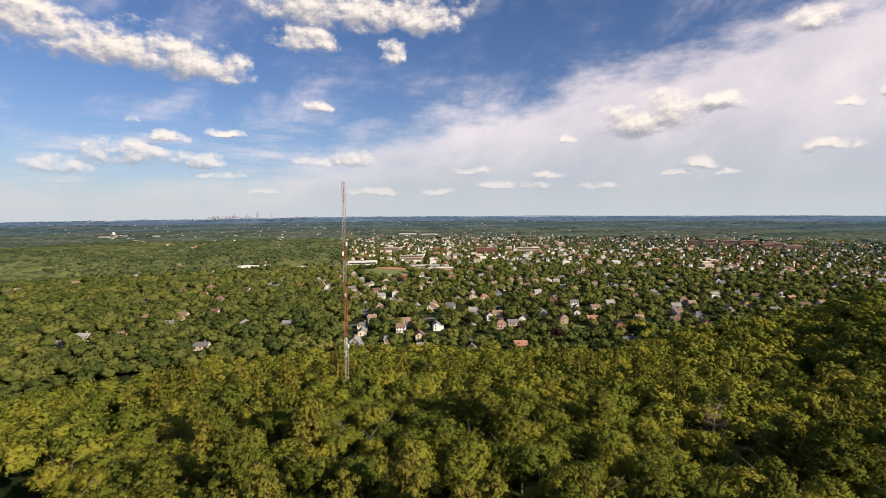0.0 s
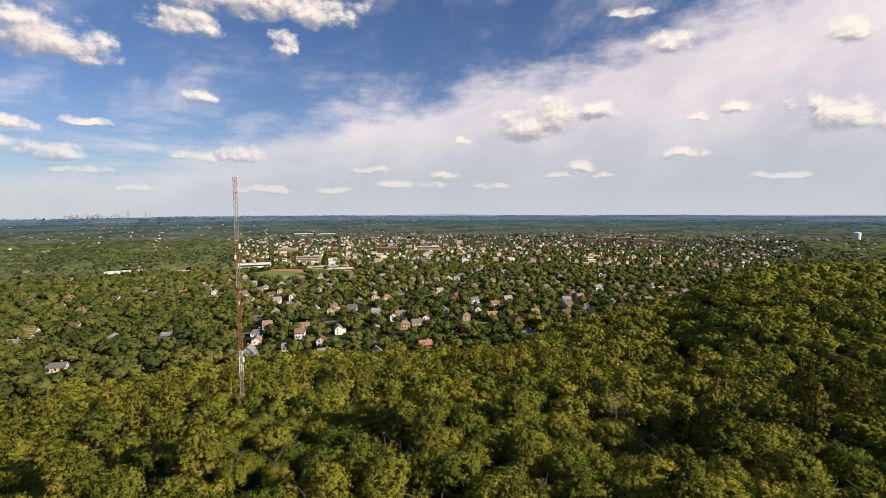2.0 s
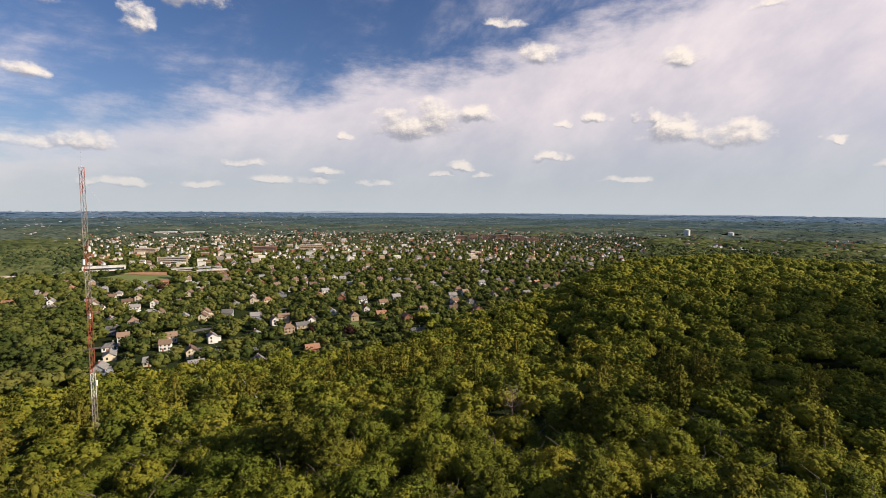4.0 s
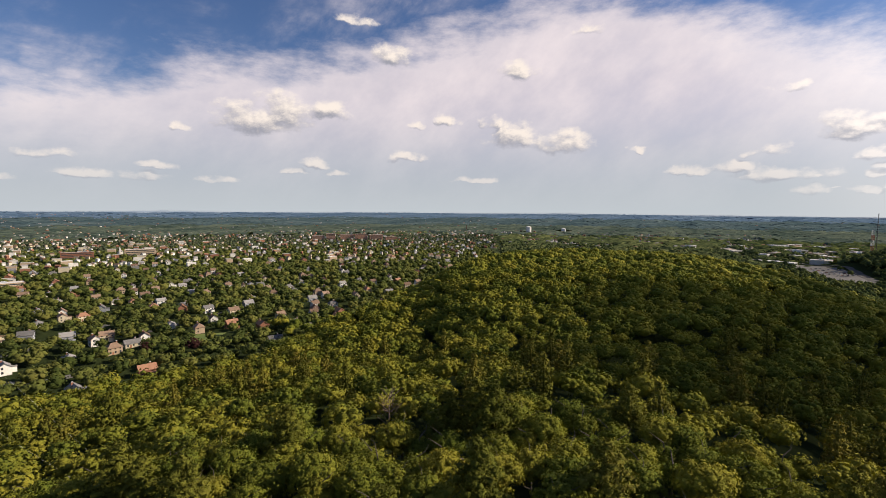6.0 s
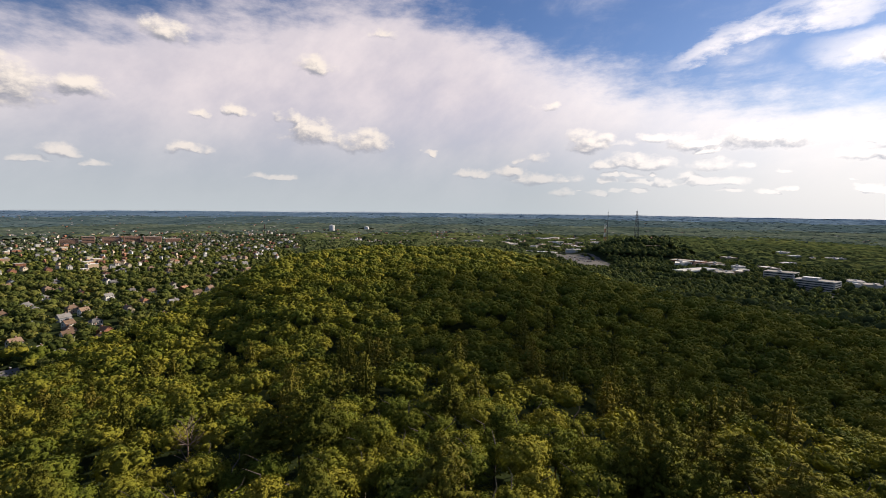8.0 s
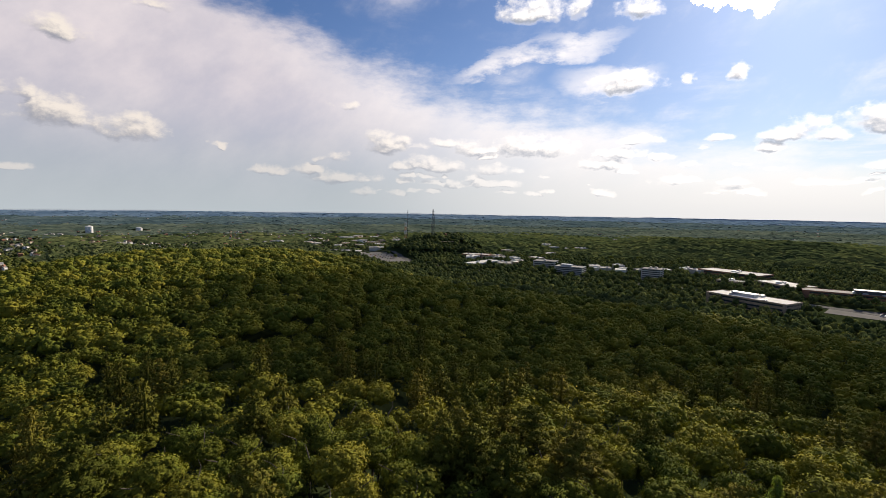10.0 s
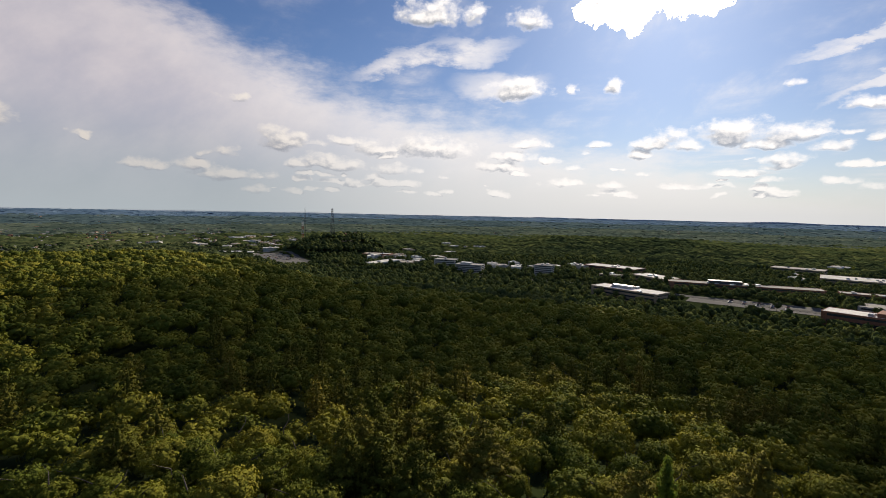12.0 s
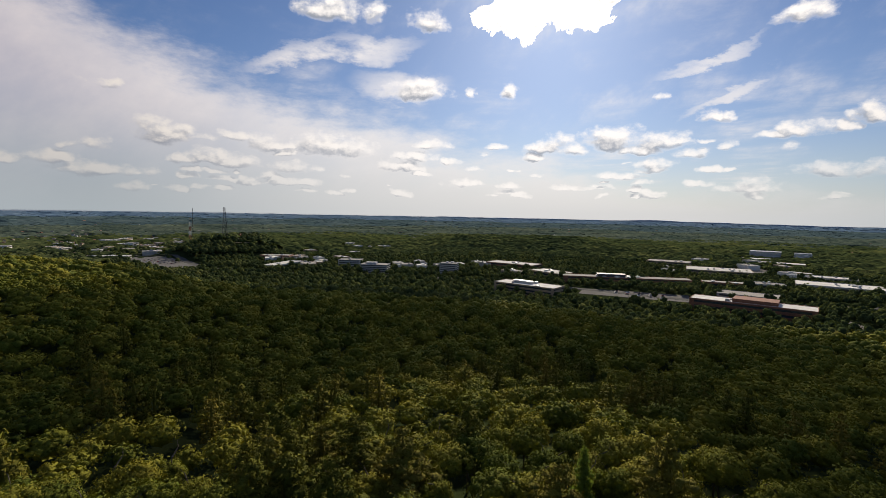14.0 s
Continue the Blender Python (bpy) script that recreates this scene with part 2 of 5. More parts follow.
def finish(n, colour, rough=0.85, metal=0.0, bump=None, strength=0.3, distance=0.05, specular=0.3):
    b = n.add("ShaderNodeBsdfPrincipled", {"Base Color": colour, "Roughness": rough, "Metallic": metal, "Specular IOR Level": specular})
    if bump is not None:
        node = n.add("ShaderNodeBump", {"Height": bump, "Strength": strength, "Distance": distance})
        n.tree.links.new(node.outputs[0], b.inputs["Normal"])
    n.add("ShaderNodeOutputMaterial", {0: b.outputs[0]})


def leaf_material(name, stops, through=0.32, patch=0.06, rough=0.8, single=False, gloss=0.04, relief=0.7):
    """Foliage: the hue drifts from tree to tree and from leaf clump to leaf clump, and some light passes through."""
    m, n, place = material(name)
    drift = n.noise(place, patch, 3.0, 0.6)
    island = n.add("ShaderNodeNewGeometry").outputs["Random Per Island"]
    small = n.noise(place, 0.9, 2.0)
    f = n.math("ADD", n.math("MULTIPLY", drift, 0.9), n.math("MULTIPLY", n.math("SUBTRACT", island, 0.5), 0.20))
    f = n.math("ADD", f, n.math("MULTIPLY", n.math("SUBTRACT", small, 0.5), 0.30))
    if single:
        own = n.math("SUBTRACT", n.add("ShaderNodeObjectInfo").outputs["Random"], 0.5)
    else:
        tone = n.add("ShaderNodeAttribute")
        tone.attribute_name = "tone"
        own = tone.outputs["Fac"]
    f = n.math("ADD", f, n.math("MULTIPLY", own, 0.52), clamp=True)
    colour = n.ramp(f, stops)
    b = n.add("ShaderNodeBsdfPrincipled", {"Base Color": colour, "Roughness": rough, "Specular IOR Level": gloss})
    if relief:
        bump = n.add("ShaderNodeBump", {"Height": n.noise(place, 2.6, 3.0, 0.7), "Strength": relief, "Distance": 0.5})
        n.tree.links.new(bump.outputs[0], b.inputs["Normal"])
    t = n.add("ShaderNodeBsdfTranslucent", {"Color": n.mix(1.0, colour, (1.25, 1.25, 0.7, 1), "MULTIPLY")})
    mixed = n.add("ShaderNodeMixShader", {0: through, 1: b.outputs[0], 2: t.outputs[0]})
    n.add("ShaderNodeOutputMaterial", {0: mixed.outputs[0]})
    return m


OAK = leaf_material("oak_leaves", [(0.22, (0.095, 0.115, 0.017)), (0.5, (0.176, 0.180, 0.024)), (0.78, (0.235, 0.211, 0.028))], 0.09)
OAK_ONE = leaf_material("oak_leaves_of_one_tree", [(0.22, (0.095, 0.120, 0.017)), (0.5, (0.176, 0.183, 0.024)), (0.78, (0.235, 0.213, 0.028))], 0.09, single=True)
PINE = leaf_material("pine_needles", [(0.22, (0.087, 0.092, 0.014)), (0.5, (0.143, 0.132, 0.021)), (0.78, (0.182, 0.149, 0.026))], 0.08)
PINE_ONE = leaf_material("pine_needles_of_one_tree", [(0.22, (0.082, 0.092, 0.014)), (0.5, (0.134, 0.135, 0.021)), (0.78, (0.172, 0.150, 0.026))], 0.08, single=True)
SPRUCE = leaf_material("young_spruce_needles", [(0.2, (0.14, 0.20, 0.035)), (0.8, (0.22, 0.28, 0.055))], 0.4)
MAPLE = leaf_material("copper_leaves", [(0.2, (0.030, 0.014, 0.014)), (0.8, (0.075, 0.030, 0.026))], 0.2)
TOWN_LEAF = leaf_material("garden_tree_leaves", [(0.22, (0.053, 0.071, 0.018)), (0.5, (0.107, 0.121, 0.029)), (0.8, (0.156, 0.152, 0.038))], 0.15, 0.035)
# a darker leaf set; on the western plain it stands in for cloud shade
WEST_LEAF = leaf_material("western_woods_leaves", [(0.25, (0.048, 0.068, 0.029)), (0.5, (0.079, 0.101, 0.036)), (0.78, (0.132, 0.144, 0.049))], 0.2, 0.02, gloss=0.0)
WOODS_LEAF = leaf_material("plain_woods_leaves", [(0.25, (0.046, 0.066, 0.030)), (0.5, (0.091, 0.115, 0.046)), (0.78, (0.149, 0.163, 0.065))], 0.2, 0.012, gloss=0.0)
# garden leaves again, with a thin distance haze put into the colour
MID_HAZE_LEAF = leaf_material("distant_trees_haze_leaves", [(0.22, (0.050, 0.069, 0.039)), (0.5, (0.085, 0.102, 0.060)), (0.8, (0.128, 0.137, 0.078))], 0.12, 0.012, gloss=0.0)
# haze is painted into these leaf colours, bluer from far to horizon
FAR_HAZE_LEAF = leaf_material("far_woods_haze_leaves", [(0.28, (0.050, 0.076, 0.061)), (0.5, (0.080, 0.107, 0.083)), (0.74, (0.122, 0.149, 0.106))], 0.1, 0.005, gloss=0.0)
BLUE_HAZE_LEAF = leaf_material("remote_woods_haze_leaves", [(0.28, (0.058, 0.094, 0.103)), (0.5, (0.084, 0.125, 0.130)), (0.74, (0.120, 0.161, 0.161))], 0.1, 0.003, gloss=0.0)
HAZY_LEAF = leaf_material("horizon_woods_haze_leaves", [(0.28, (0.081, 0.137, 0.206)), (0.5, (0.104, 0.168, 0.244)), (0.74, (0.138, 0.205, 0.281))], 0.1, 0.002, gloss=0.0)


def bark_material():
    m, n, place = material("bark")
    f = n.noise(n.vec("MULTIPLY", place, (6, 6, 1.2)), 1.0, 5.0)
    finish(n, n.ramp(f, [(0.3, (0.045, 0.035, 0.028)), (0.7, (0.16, 0.135, 0.11))]), 0.95, 0, f, 0.5)
    return m


def plain_material(name, a, b, scale=0.4, rough=0.85, metal=0.0, spread=0.16, grain=6.0, specular=0.3):
    """A painted or mineral surface: stains at the large scale, grain at the small, a little difference from object to object."""
    m, n, place = material(name)
    f = n.math("ADD", n.math("MULTIPLY", n.noise(place, scale, 4.0, 0.6), 0.65), n.math("MULTIPLY", n.noise(place, grain, 3.0), 0.35))
    own = n.math("MULTIPLY", n.math("SUBTRACT", n.add("ShaderNodeObjectInfo").outputs["Random"], 0.5), spread * 2)
    f = n.math("ADD", f, own, clamp=True)
    finish(n, n.ramp(f, [(0.3, a), (0.7, b)]), rough, metal, f, 0.25, specular=specular)
    return m


BARK = bark_material()
DEAD = plain_material("bare_grey_twigs", (0.09, 0.062, 0.05), (0.18, 0.13, 0.11), 1.0)
WHITE = plain_material("white_clapboard", (0.56, 0.53, 0.48), (0.80, 0.77, 0.71), 0.3)
CREAM = plain_material("cream_clapboard", (0.48, 0.41, 0.29), (0.66, 0.57, 0.42), 0.3)
GREYBLUE = plain_material("grey_blue_clapboard", (0.22, 0.24, 0.27), (0.40, 0.42, 0.45), 0.3)
BRICK = plain_material("red_brick", (0.20, 0.085, 0.05), (0.34, 0.16, 0.10), 0.5)
SOOT_BRICK = plain_material("sooty_brick", (0.10, 0.060, 0.045), (0.17, 0.105, 0.08), 0.5)
MILL_BRICK = plain_material("weathered_mill_brick", (0.42, 0.22, 0.14), (0.56, 0.34, 0.23), 0.5)
TANBRICK = plain_material("tan_brick", (0.34, 0.25, 0.17), (0.47, 0.36, 0.25), 0.5)
GREY_ROOF = plain_material("grey_shingle", (0.13, 0.125, 0.12), (0.30, 0.285, 0.27), 0.5, spread=0.3)
BROWN_ROOF = plain_material("brown_shingle", (0.15, 0.095, 0.065), (0.28, 0.19, 0.13), 0.5, spread=0.3)
RED_ROOF = plain_material("red_brown_shingle", (0.24, 0.11, 0.065), (0.36, 0.19, 0.115), 0.5)
FLAT_ROOF = plain_material("white_roof_membrane", (0.50, 0.48, 0.44), (0.80, 0.77, 0.71), 0.06, 0.95, spread=0.1, specular=0.1)
GRAVEL_ROOF = plain_material("grey_gravel_roof", (0.30, 0.28, 0.25), (0.48, 0.45, 0.40), 0.08, 1.0, specular=0.05)
CONCRETE = plain_material("pale_concrete", (0.36, 0.34, 0.31), (0.52, 0.50, 0.46), 0.15)
METAL = plain_material("galvanised_steel", (0.30, 0.31, 0.32), (0.52, 0.53, 0.54), 0.8, 0.5, 0.4)
RED_PAINT = plain_material("aviation_red_paint", (0.26, 0.070, 0.040), (0.38, 0.105, 0.060), 0.5, 0.6)
WHITE_PAINT = plain_material("white_paint", (0.66, 0.64, 0.61), (0.82, 0.80, 0.77), 0.5, 0.6)
DARK_STEEL = plain_material("dark_steel", (0.05, 0.05, 0.055), (0.11, 0.11, 0.12), 0.6, 0.6, 0.3)
ASPHALT = plain_material("worn_asphalt", (0.07, 0.068, 0.066), (0.15, 0.145, 0.135), 0.05, 1.0, specular=0.05)
MAST_GREY = plain_material("weathered_mast_paint", (0.20, 0.165, 0.14), (0.38, 0.34, 0.31), 0.4, 0.7)
LOT = plain_material("pale_parking_asphalt", (0.10, 0.096, 0.09), (0.18, 0.172, 0.16), 0.04, 1.0, specular=0.05)
LAWN = plain_material("mown_grass", (0.10, 0.14, 0.03), (0.19, 0.22, 0.06), 0.06)
CLAY = plain_material("reddish_infield_soil", (0.34, 0.17, 0.08), (0.48, 0.27, 0.14), 0.08)
SAND = plain_material("bare_quarry_soil", (0.18, 0.14, 0.095), (0.32, 0.26, 0.18), 0.05)


def glass_material():
    m, n, place = material("window_glass")
    f = n.noise(place, 0.6, 2.0)
    finish(n, n.ramp(f, [(0.3, (0.02, 0.025, 0.03)), (0.7, (0.06, 0.07, 0.08))]), 0.12, 0, specular=0.6)
    return m


def ground_material():
    m, n, place = material("ground_cover")
    f = n.math("ADD", n.math("MULTIPLY", n.noise(place, 0.012, 4.0, 0.6), 0.6), n.math("MULTIPLY", n.noise(place, 0.25, 4.0), 0.4))
    near = n.ramp(f, [(0.3, (0.020, 0.027, 0.012)), (0.55, (0.034, 0.046, 0.018)), (0.75, (0.060, 0.068, 0.028))])
    finish(n, near, 1.0, 0, n.noise(place, 1.4, 4.0), 0.5, 0.3, 0.0)
    return m


GLASS = glass_material()
GROUND = ground_material()


# ---------------------------------------------------------------- mesh helpers
def mesh_of(name, verts, faces, mat, normals=None):
    """A mesh from arrays; faces is one array of triangles or quads, or a list of such arrays; normals, one a vertex, round the shading."""
    faces = faces if isinstance(faces, list) else [faces]
    verts = np.asarray(verts, np.float32)
    me = bpy.data.meshes.new(name)
    me.vertices.add(len(verts))
    me.vertices.foreach_set("co", verts.ravel())
    counts = np.concatenate([np.full(len(f), np.asarray(f).shape[1], np.int32) for f in faces if len(f)])
    corners = np.concatenate([np.asarray(f, np.int32).ravel() for f in faces if len(f)])
    me.loops.add(len(corners))
    me.polygons.add(len(counts))
    me.loops.foreach_set("vertex_index", corners)
    me.polygons.foreach_set("loop_start", np.concatenate([[0], np.cumsum(counts)[:-1]]).astype(np.int32))
    me.polygons.foreach_set("material_index", np.zeros(len(counts), np.int32))
    me.materials.append(mat)
    if normals is not None:
        me.polygons.foreach_set("use_smooth", np.ones(len(counts), bool))
        me.attributes.new("custom_normal", "FLOAT_VECTOR", "POINT").data.foreach_set("vector", np.asarray(normals, np.float32).ravel())
    me.update(calc_edges=True)
    return me


def part(name, data, parent=None, label=""):
    """One mesh object, under its thing if there is one."""
    ob = new(name, data)
    ob.parent = parent
    return tagged(ob, label)


def thing(name, at=(0, 0, 0), turn=0.0, label="", category="", group="", kind=""):
    ob = new(name)
    ob.empty_display_size = 0.5
    ob.matrix_basis = pose(*at, 0, 0, turn)
    return tagged(ob, label, category, group, kind)


def bm_mesh(name, bm, mat):
    me = bpy.data.meshes.new(name)
    bm.normal_update()
    bm.to_mesh(me)
    bm.free()
    me.materials.append(mat)
    return me


def box_bm(boxes, bevel=0.0):
    """Boxes x0, x1, y0, y1, z0, z1 in one bmesh."""
    bm = bmesh.new()
    for x0, x1, y0, y1, z0, z1 in boxes:
        m = Matrix.Translation(((x0 + x1) / 2, (y0 + y1) / 2, (z0 + z1) / 2)) @ Matrix.Diagonal((x1 - x0, y1 - y0, z1 - z0, 1))
        bmesh.ops.create_cube(bm, size=1, matrix=m)
    if bevel:
        bmesh.ops.bevel(bm, geom=bm.edges[:], offset=bevel, segments=1, affect="EDGES")
    return bm


def tube(bm, a, b, ra, rb, sides=6):
    """A tapered bar from a to b."""
    a, b = Vector(a), Vector(b)
    way = b - a
    m = Matrix.Translation((a + b) / 2) @ way.to_track_quat("Z", "Y").to_matrix().to_4x4()
    bmesh.ops.create_cone(bm, cap_ends=True, segments=sides, radius1=ra, radius2=rb, depth=way.length, matrix=m)


# ---------------------------------------------------------------- terrain
REACH = ([-180, -120, -95, -75, -58, -48, -40, -28, -20, -14, -8, 0, 12, 30, 180], [330, 430, 560, 640, 690, 770, 880, 940, 900, 800, 640, 480, 370, 320, 320])
SHELF = ([-180, -120, -95, -75, -60, -55, -50, -47, -44, -41, -37, -24, -20, -17, -14, -12, -10, -8, 0, 12, 30, 180],
         [8, 12, 16, 18, 22, 29, 40, 44.5, 47.5, 49.7, 50.4, 49.6, 47.6, 45.4, 41, 37, 30, 25, 20, 10, 4, 4])


def smooth(a, b, v):
    t = np.clip((v - a) / (b - a), 0, 1)
    return t * t * (3 - 2 * t)


def waves(x, y, size):
    """Gentle rolling, about -1 to 1."""
    return (np.sin(x / size + 1.3) * np.cos(y / size * 1.17 + 0.4) + 0.6 * np.sin(x / size * 1.9 - y / size * 1.3 + 2.1) + 0.4 * np.cos(x / size * 3.1 + y / size * 2.7)) / 2


def skyline_height(az):
    """How high the land stands at the horizon, round the compass."""
    return np.interp(az, [-120, -84, -65, -45, -10, 40, 60, 75], [33, 53, 62, 73, 83, 82, 66, 55])


def height(x, y):
    """The ground's height: a wooded hill under the camera with a long ridge to the north-east, a plain, and a slow rise to the horizon."""
    x, y = np.asarray(x, float), np.asarray(y, float)
    dx, dy = x, y - 8.0
    r, az = np.hypot(dx, dy), np.degrees(np.arctan2(-dx, dy))
    core = np.interp(r, [0, 60, 95, 135, 200, 270, 330], [50, 47, 43, 37, 23, 7, 0])
    reach, shelf = np.interp(az, *REACH), np.interp(az, *SHELF)
    ridge = shelf * (1 - smooth(0.55, 1.0, r / reach))
    hill = np.sqrt(core**2 + ridge**2 * (1 - core / 70) ** 2)
    knoll = 35 * np.exp(-(((x - 985) / 120) ** 2 + ((y - 640) / 100) ** 2) ** 1.5) + 14 * np.exp(-(((x - 1130) / 120) ** 2 + ((y - 590) / 90) ** 2))
    ring = 40 * np.exp(-(((r - 1500) / 260) ** 2)) * smooth(-78, -84, az) * smooth(-104, -96, az) * 0.6
    far = (skyline_height(az) - 11) * (np.clip(r - 1900, 0, None) / 2950) ** 1.55
    roll = waves(x, y, 140) * 1.5 * smooth(100, 500, r) + waves(x, y, 420) * (5 * smooth(1300, 2600, r) + 3 * smooth(3000, 4800, r))
    return hill + knoll + ring + far + roll


def at_ground(x, y):
    return float(height(x, y))


def make_ground():
    rings = np.concatenate([np.linspace(0, 400, 50), np.geomspace(412, 4930, 90)])
    turns = np.radians(np.arange(0, 360, 2.0))
    rr, tt = np.meshgrid(rings[1:], turns, indexing="ij")
    x, y = rr * np.sin(tt), rr * np.cos(tt) + 8.0
    verts = np.concatenate([[[0, 8.0, at_ground(0, 8.0)]], np.stack([x, y, height(x, y)], -1).reshape(-1, 3)])
    k, m = len(turns), len(rings) - 1
    i, j = np.meshgrid(np.arange(m - 1), np.arange(k), indexing="ij")
    a, b = 1 + i * k + j, 1 + i * k + (j + 1) % k
    quads = np.stack([a, a + k, b + k, b], -1).reshape(-1, 4)[:, ::-1]
    j = np.arange(k)
    fan = np.stack([np.zeros(k, int), 1 + (j + 1) % k, 1 + j], -1)[:, ::-1]
    me = mesh_of("ground", verts, [quads, fan], GROUND)
    me.polygons.foreach_set("use_smooth", np.ones(len(me.polygons), bool))
    tagged(new("ground", me), "wooded hill falling to a broad suburban plain", "ground", kind="structure")


make_ground()

# Places where no tree grows: discs x, y, radius.
CLEAR = []


def clear(x, y, r):
    CLEAR.append((x, y, r))

# ---------------------------------------------------------------- houses
def house_parts(w, d, h, rise, wall, roof, wing=False, hip=False):
    """A detached house, its long side along x: walls, roof, chimney, windows, door. Returns name, mesh, label."""
    out = []
    bm = box_bm([(-w / 2, w / 2, -d / 2, d / 2, -2.5, h)])
    if not hip:
        for sx in (-1, 1):      # gables, as thick as the wall
            tri = [bm.verts.new((sx * w / 2 - i * sx * 0.25, y, z)) for i in (0, 1) for y, z in ((-d / 2, h), (d / 2, h), (0, h + rise))]
            for f in ((0, 1, 2), (5, 4, 3), (0, 3, 4, 1), (1, 4, 5, 2), (2, 5, 3, 0)):
                bm.faces.new([tri[i] for i in f])
    if wing:
        more = box_bm([(w * 0.08, w * 0.42, -d / 2 - 3.2, -d / 2 + 0.3, -2.5, h * 0.62)])
        me = bpy.data.meshes.new("tmp")
        more.to_mesh(me), more.free(), bm.from_mesh(me), bpy.data.meshes.remove(me)
    bmesh.ops.recalc_face_normals(bm, faces=bm.faces[:])
    out.append(("wall", bm_mesh("wall", bm, wall), ""))
    bm = bmesh.new()
    e, th = 0.5, 0.28
    inset = d * 0.42 if hip else 0.0
    drop = rise * e / (d / 2)

    def slab(sy):
        low = [(-w / 2 - e, sy * (d / 2 + e), h - drop), (w / 2 + e, sy * (d / 2 + e), h - drop), (w / 2 + e - inset * 1.05, 0, h + rise), (-w / 2 - e + inset * 1.05, 0, h + rise)]
        a = [bm.verts.new(p) for p in low]
        b = [bm.verts.new((p[0], p[1], p[2] + th)) for p in low]
        for f in ([a[3], a[2], a[1], a[0]], b, *([a[i], a[(i + 1) % 4], b[(i + 1) % 4], b[i]] for i in range(4))):
            bm.faces.new(f)

    slab(-1), slab(1)
    if hip:
        for sx in (-1, 1):
            low = [(sx * (w / 2 + e), -d / 2 - e, h - drop), (sx * (w / 2 + e), d / 2 + e, h - drop), (sx * (w / 2 + e - inset * 1.05), 0, h + rise)]
            a = [bm.verts.new(p) for p in low]
            b = [bm.verts.new((p[0], p[1], p[2] + th)) for p in low]
            for f in ([a[2], a[1], a[0]], b, *([a[i], a[(i + 1) % 3], b[(i + 1) % 3], b[i]] for i in range(3))):
                bm.faces.new(f)
    if wing:
        more = box_bm([(w * 0.05, w * 0.45, -d / 2 - 3.6, -d / 2 + 0.1, h * 0.62, h * 0.62 + 0.3)])
        me = bpy.data.meshes.new("tmp")
        more.to_mesh(me), more.free(), bm.from_mesh(me), bpy.data.meshes.remove(me)
    bmesh.ops.recalc_face_normals(bm, faces=bm.faces[:])
    out.append(("roof", bm_mesh("roof", bm, roof), ""))
    cx = w * 0.22
    bm = box_bm([(cx - 0.45, cx + 0.45, 0.3, 1.2, h, h + rise + 1.0), ])
    out.append(("chimney", bm_mesh("chimney", bm, BRICK), "red brick chimney"))
    out.append(("chimney_cap", bm_mesh("chimney_cap", box_bm([(cx - 0.55, cx + 0.55, 0.2, 1.3, h + rise + 1.0, h + rise + 1.2)]), CONCRETE), "grey concrete cap"))
    out.append(("door", bm_mesh("door", box_bm([(-w * 0.17 - 0.5, -w * 0.17 + 0.5, -d / 2 - 0.07, -d / 2 + 0.07, -0.3, 1.9)]), BRICK), "dark red front door"))
    pane = bm_mesh("window", box_bm([(-0.55, 0.55, -0.06, 0.06, -0.75, 0.75)]), GLASS)
    rows = (1.6, 4.3) if h > 4.5 else (1.6,)
    for z in rows:
        for fx in (-0.34, 0.0, 0.34):
            for sy in (-1,) if fx else (-1, 1):
                if wing and sy < 0 and fx > 0.2 and z < 3:
                    continue
                out.append(("window", pane, "", (fx * w, sy * d / 2, z, 0)))
        for sx in (-1, 1):
            out.append(("window", pane, "", (sx * w / 2, d * 0.2, z, 90)))
    return out


def build_house(pieces, label, at, turn):
    base, last = thing("house", at, turn, label, "house", "houses of the suburb"), None
    for name, me, text, *where in pieces:
        ob = part(name, me, last if name == "chimney_cap" else base, text)
        last = ob if name == "chimney" else last
        if where:
            ob.matrix_basis = pose(*where[0][:3], 0, 0, where[0][3])
    return base


KINDS = {
    "w": [(11, 8, 5.6, 2.8, WHITE, GREY_ROOF, True, False, "white clapboard house with a grey shingle gable roof"),
          (9.5, 8, 5.8, 3.2, WHITE, BROWN_ROOF, False, False, "white two-storey house with a brown shingle roof"),
          (12, 8.5, 3.4, 2.6, WHITE, GREY_ROOF, False, True, "low white house with a grey hipped roof")],
    "t": [(12, 8.5, 5.4, 3.0, CREAM, BROWN_ROOF, True, False, "cream clapboard house with a brown shingle roof"),
          (11, 9, 5.6, 3.2, TANBRICK, BROWN_ROOF, False, True, "tan brick house with a brown hipped roof")],
    "g": [(12, 8.5, 4.6, 3.2, GREYBLUE, GREY_ROOF, True, False, "grey clapboard house with a weathered grey roof"),
          (13, 9, 3.4, 2.8, CREAM, GREY_ROOF, False, False, "low cream house with a broad grey shingle roof")],
    "o": [(12, 9, 4.8, 3.2, BRICK, RED_ROOF, True, False, "brick house with a red-brown shingle roof"),
          (11, 8.5, 5.2, 3.0, CREAM, RED_ROOF, False, True, "cream house with a red-brown hipped roof")],
}
FIRST, PLACED = {}, []


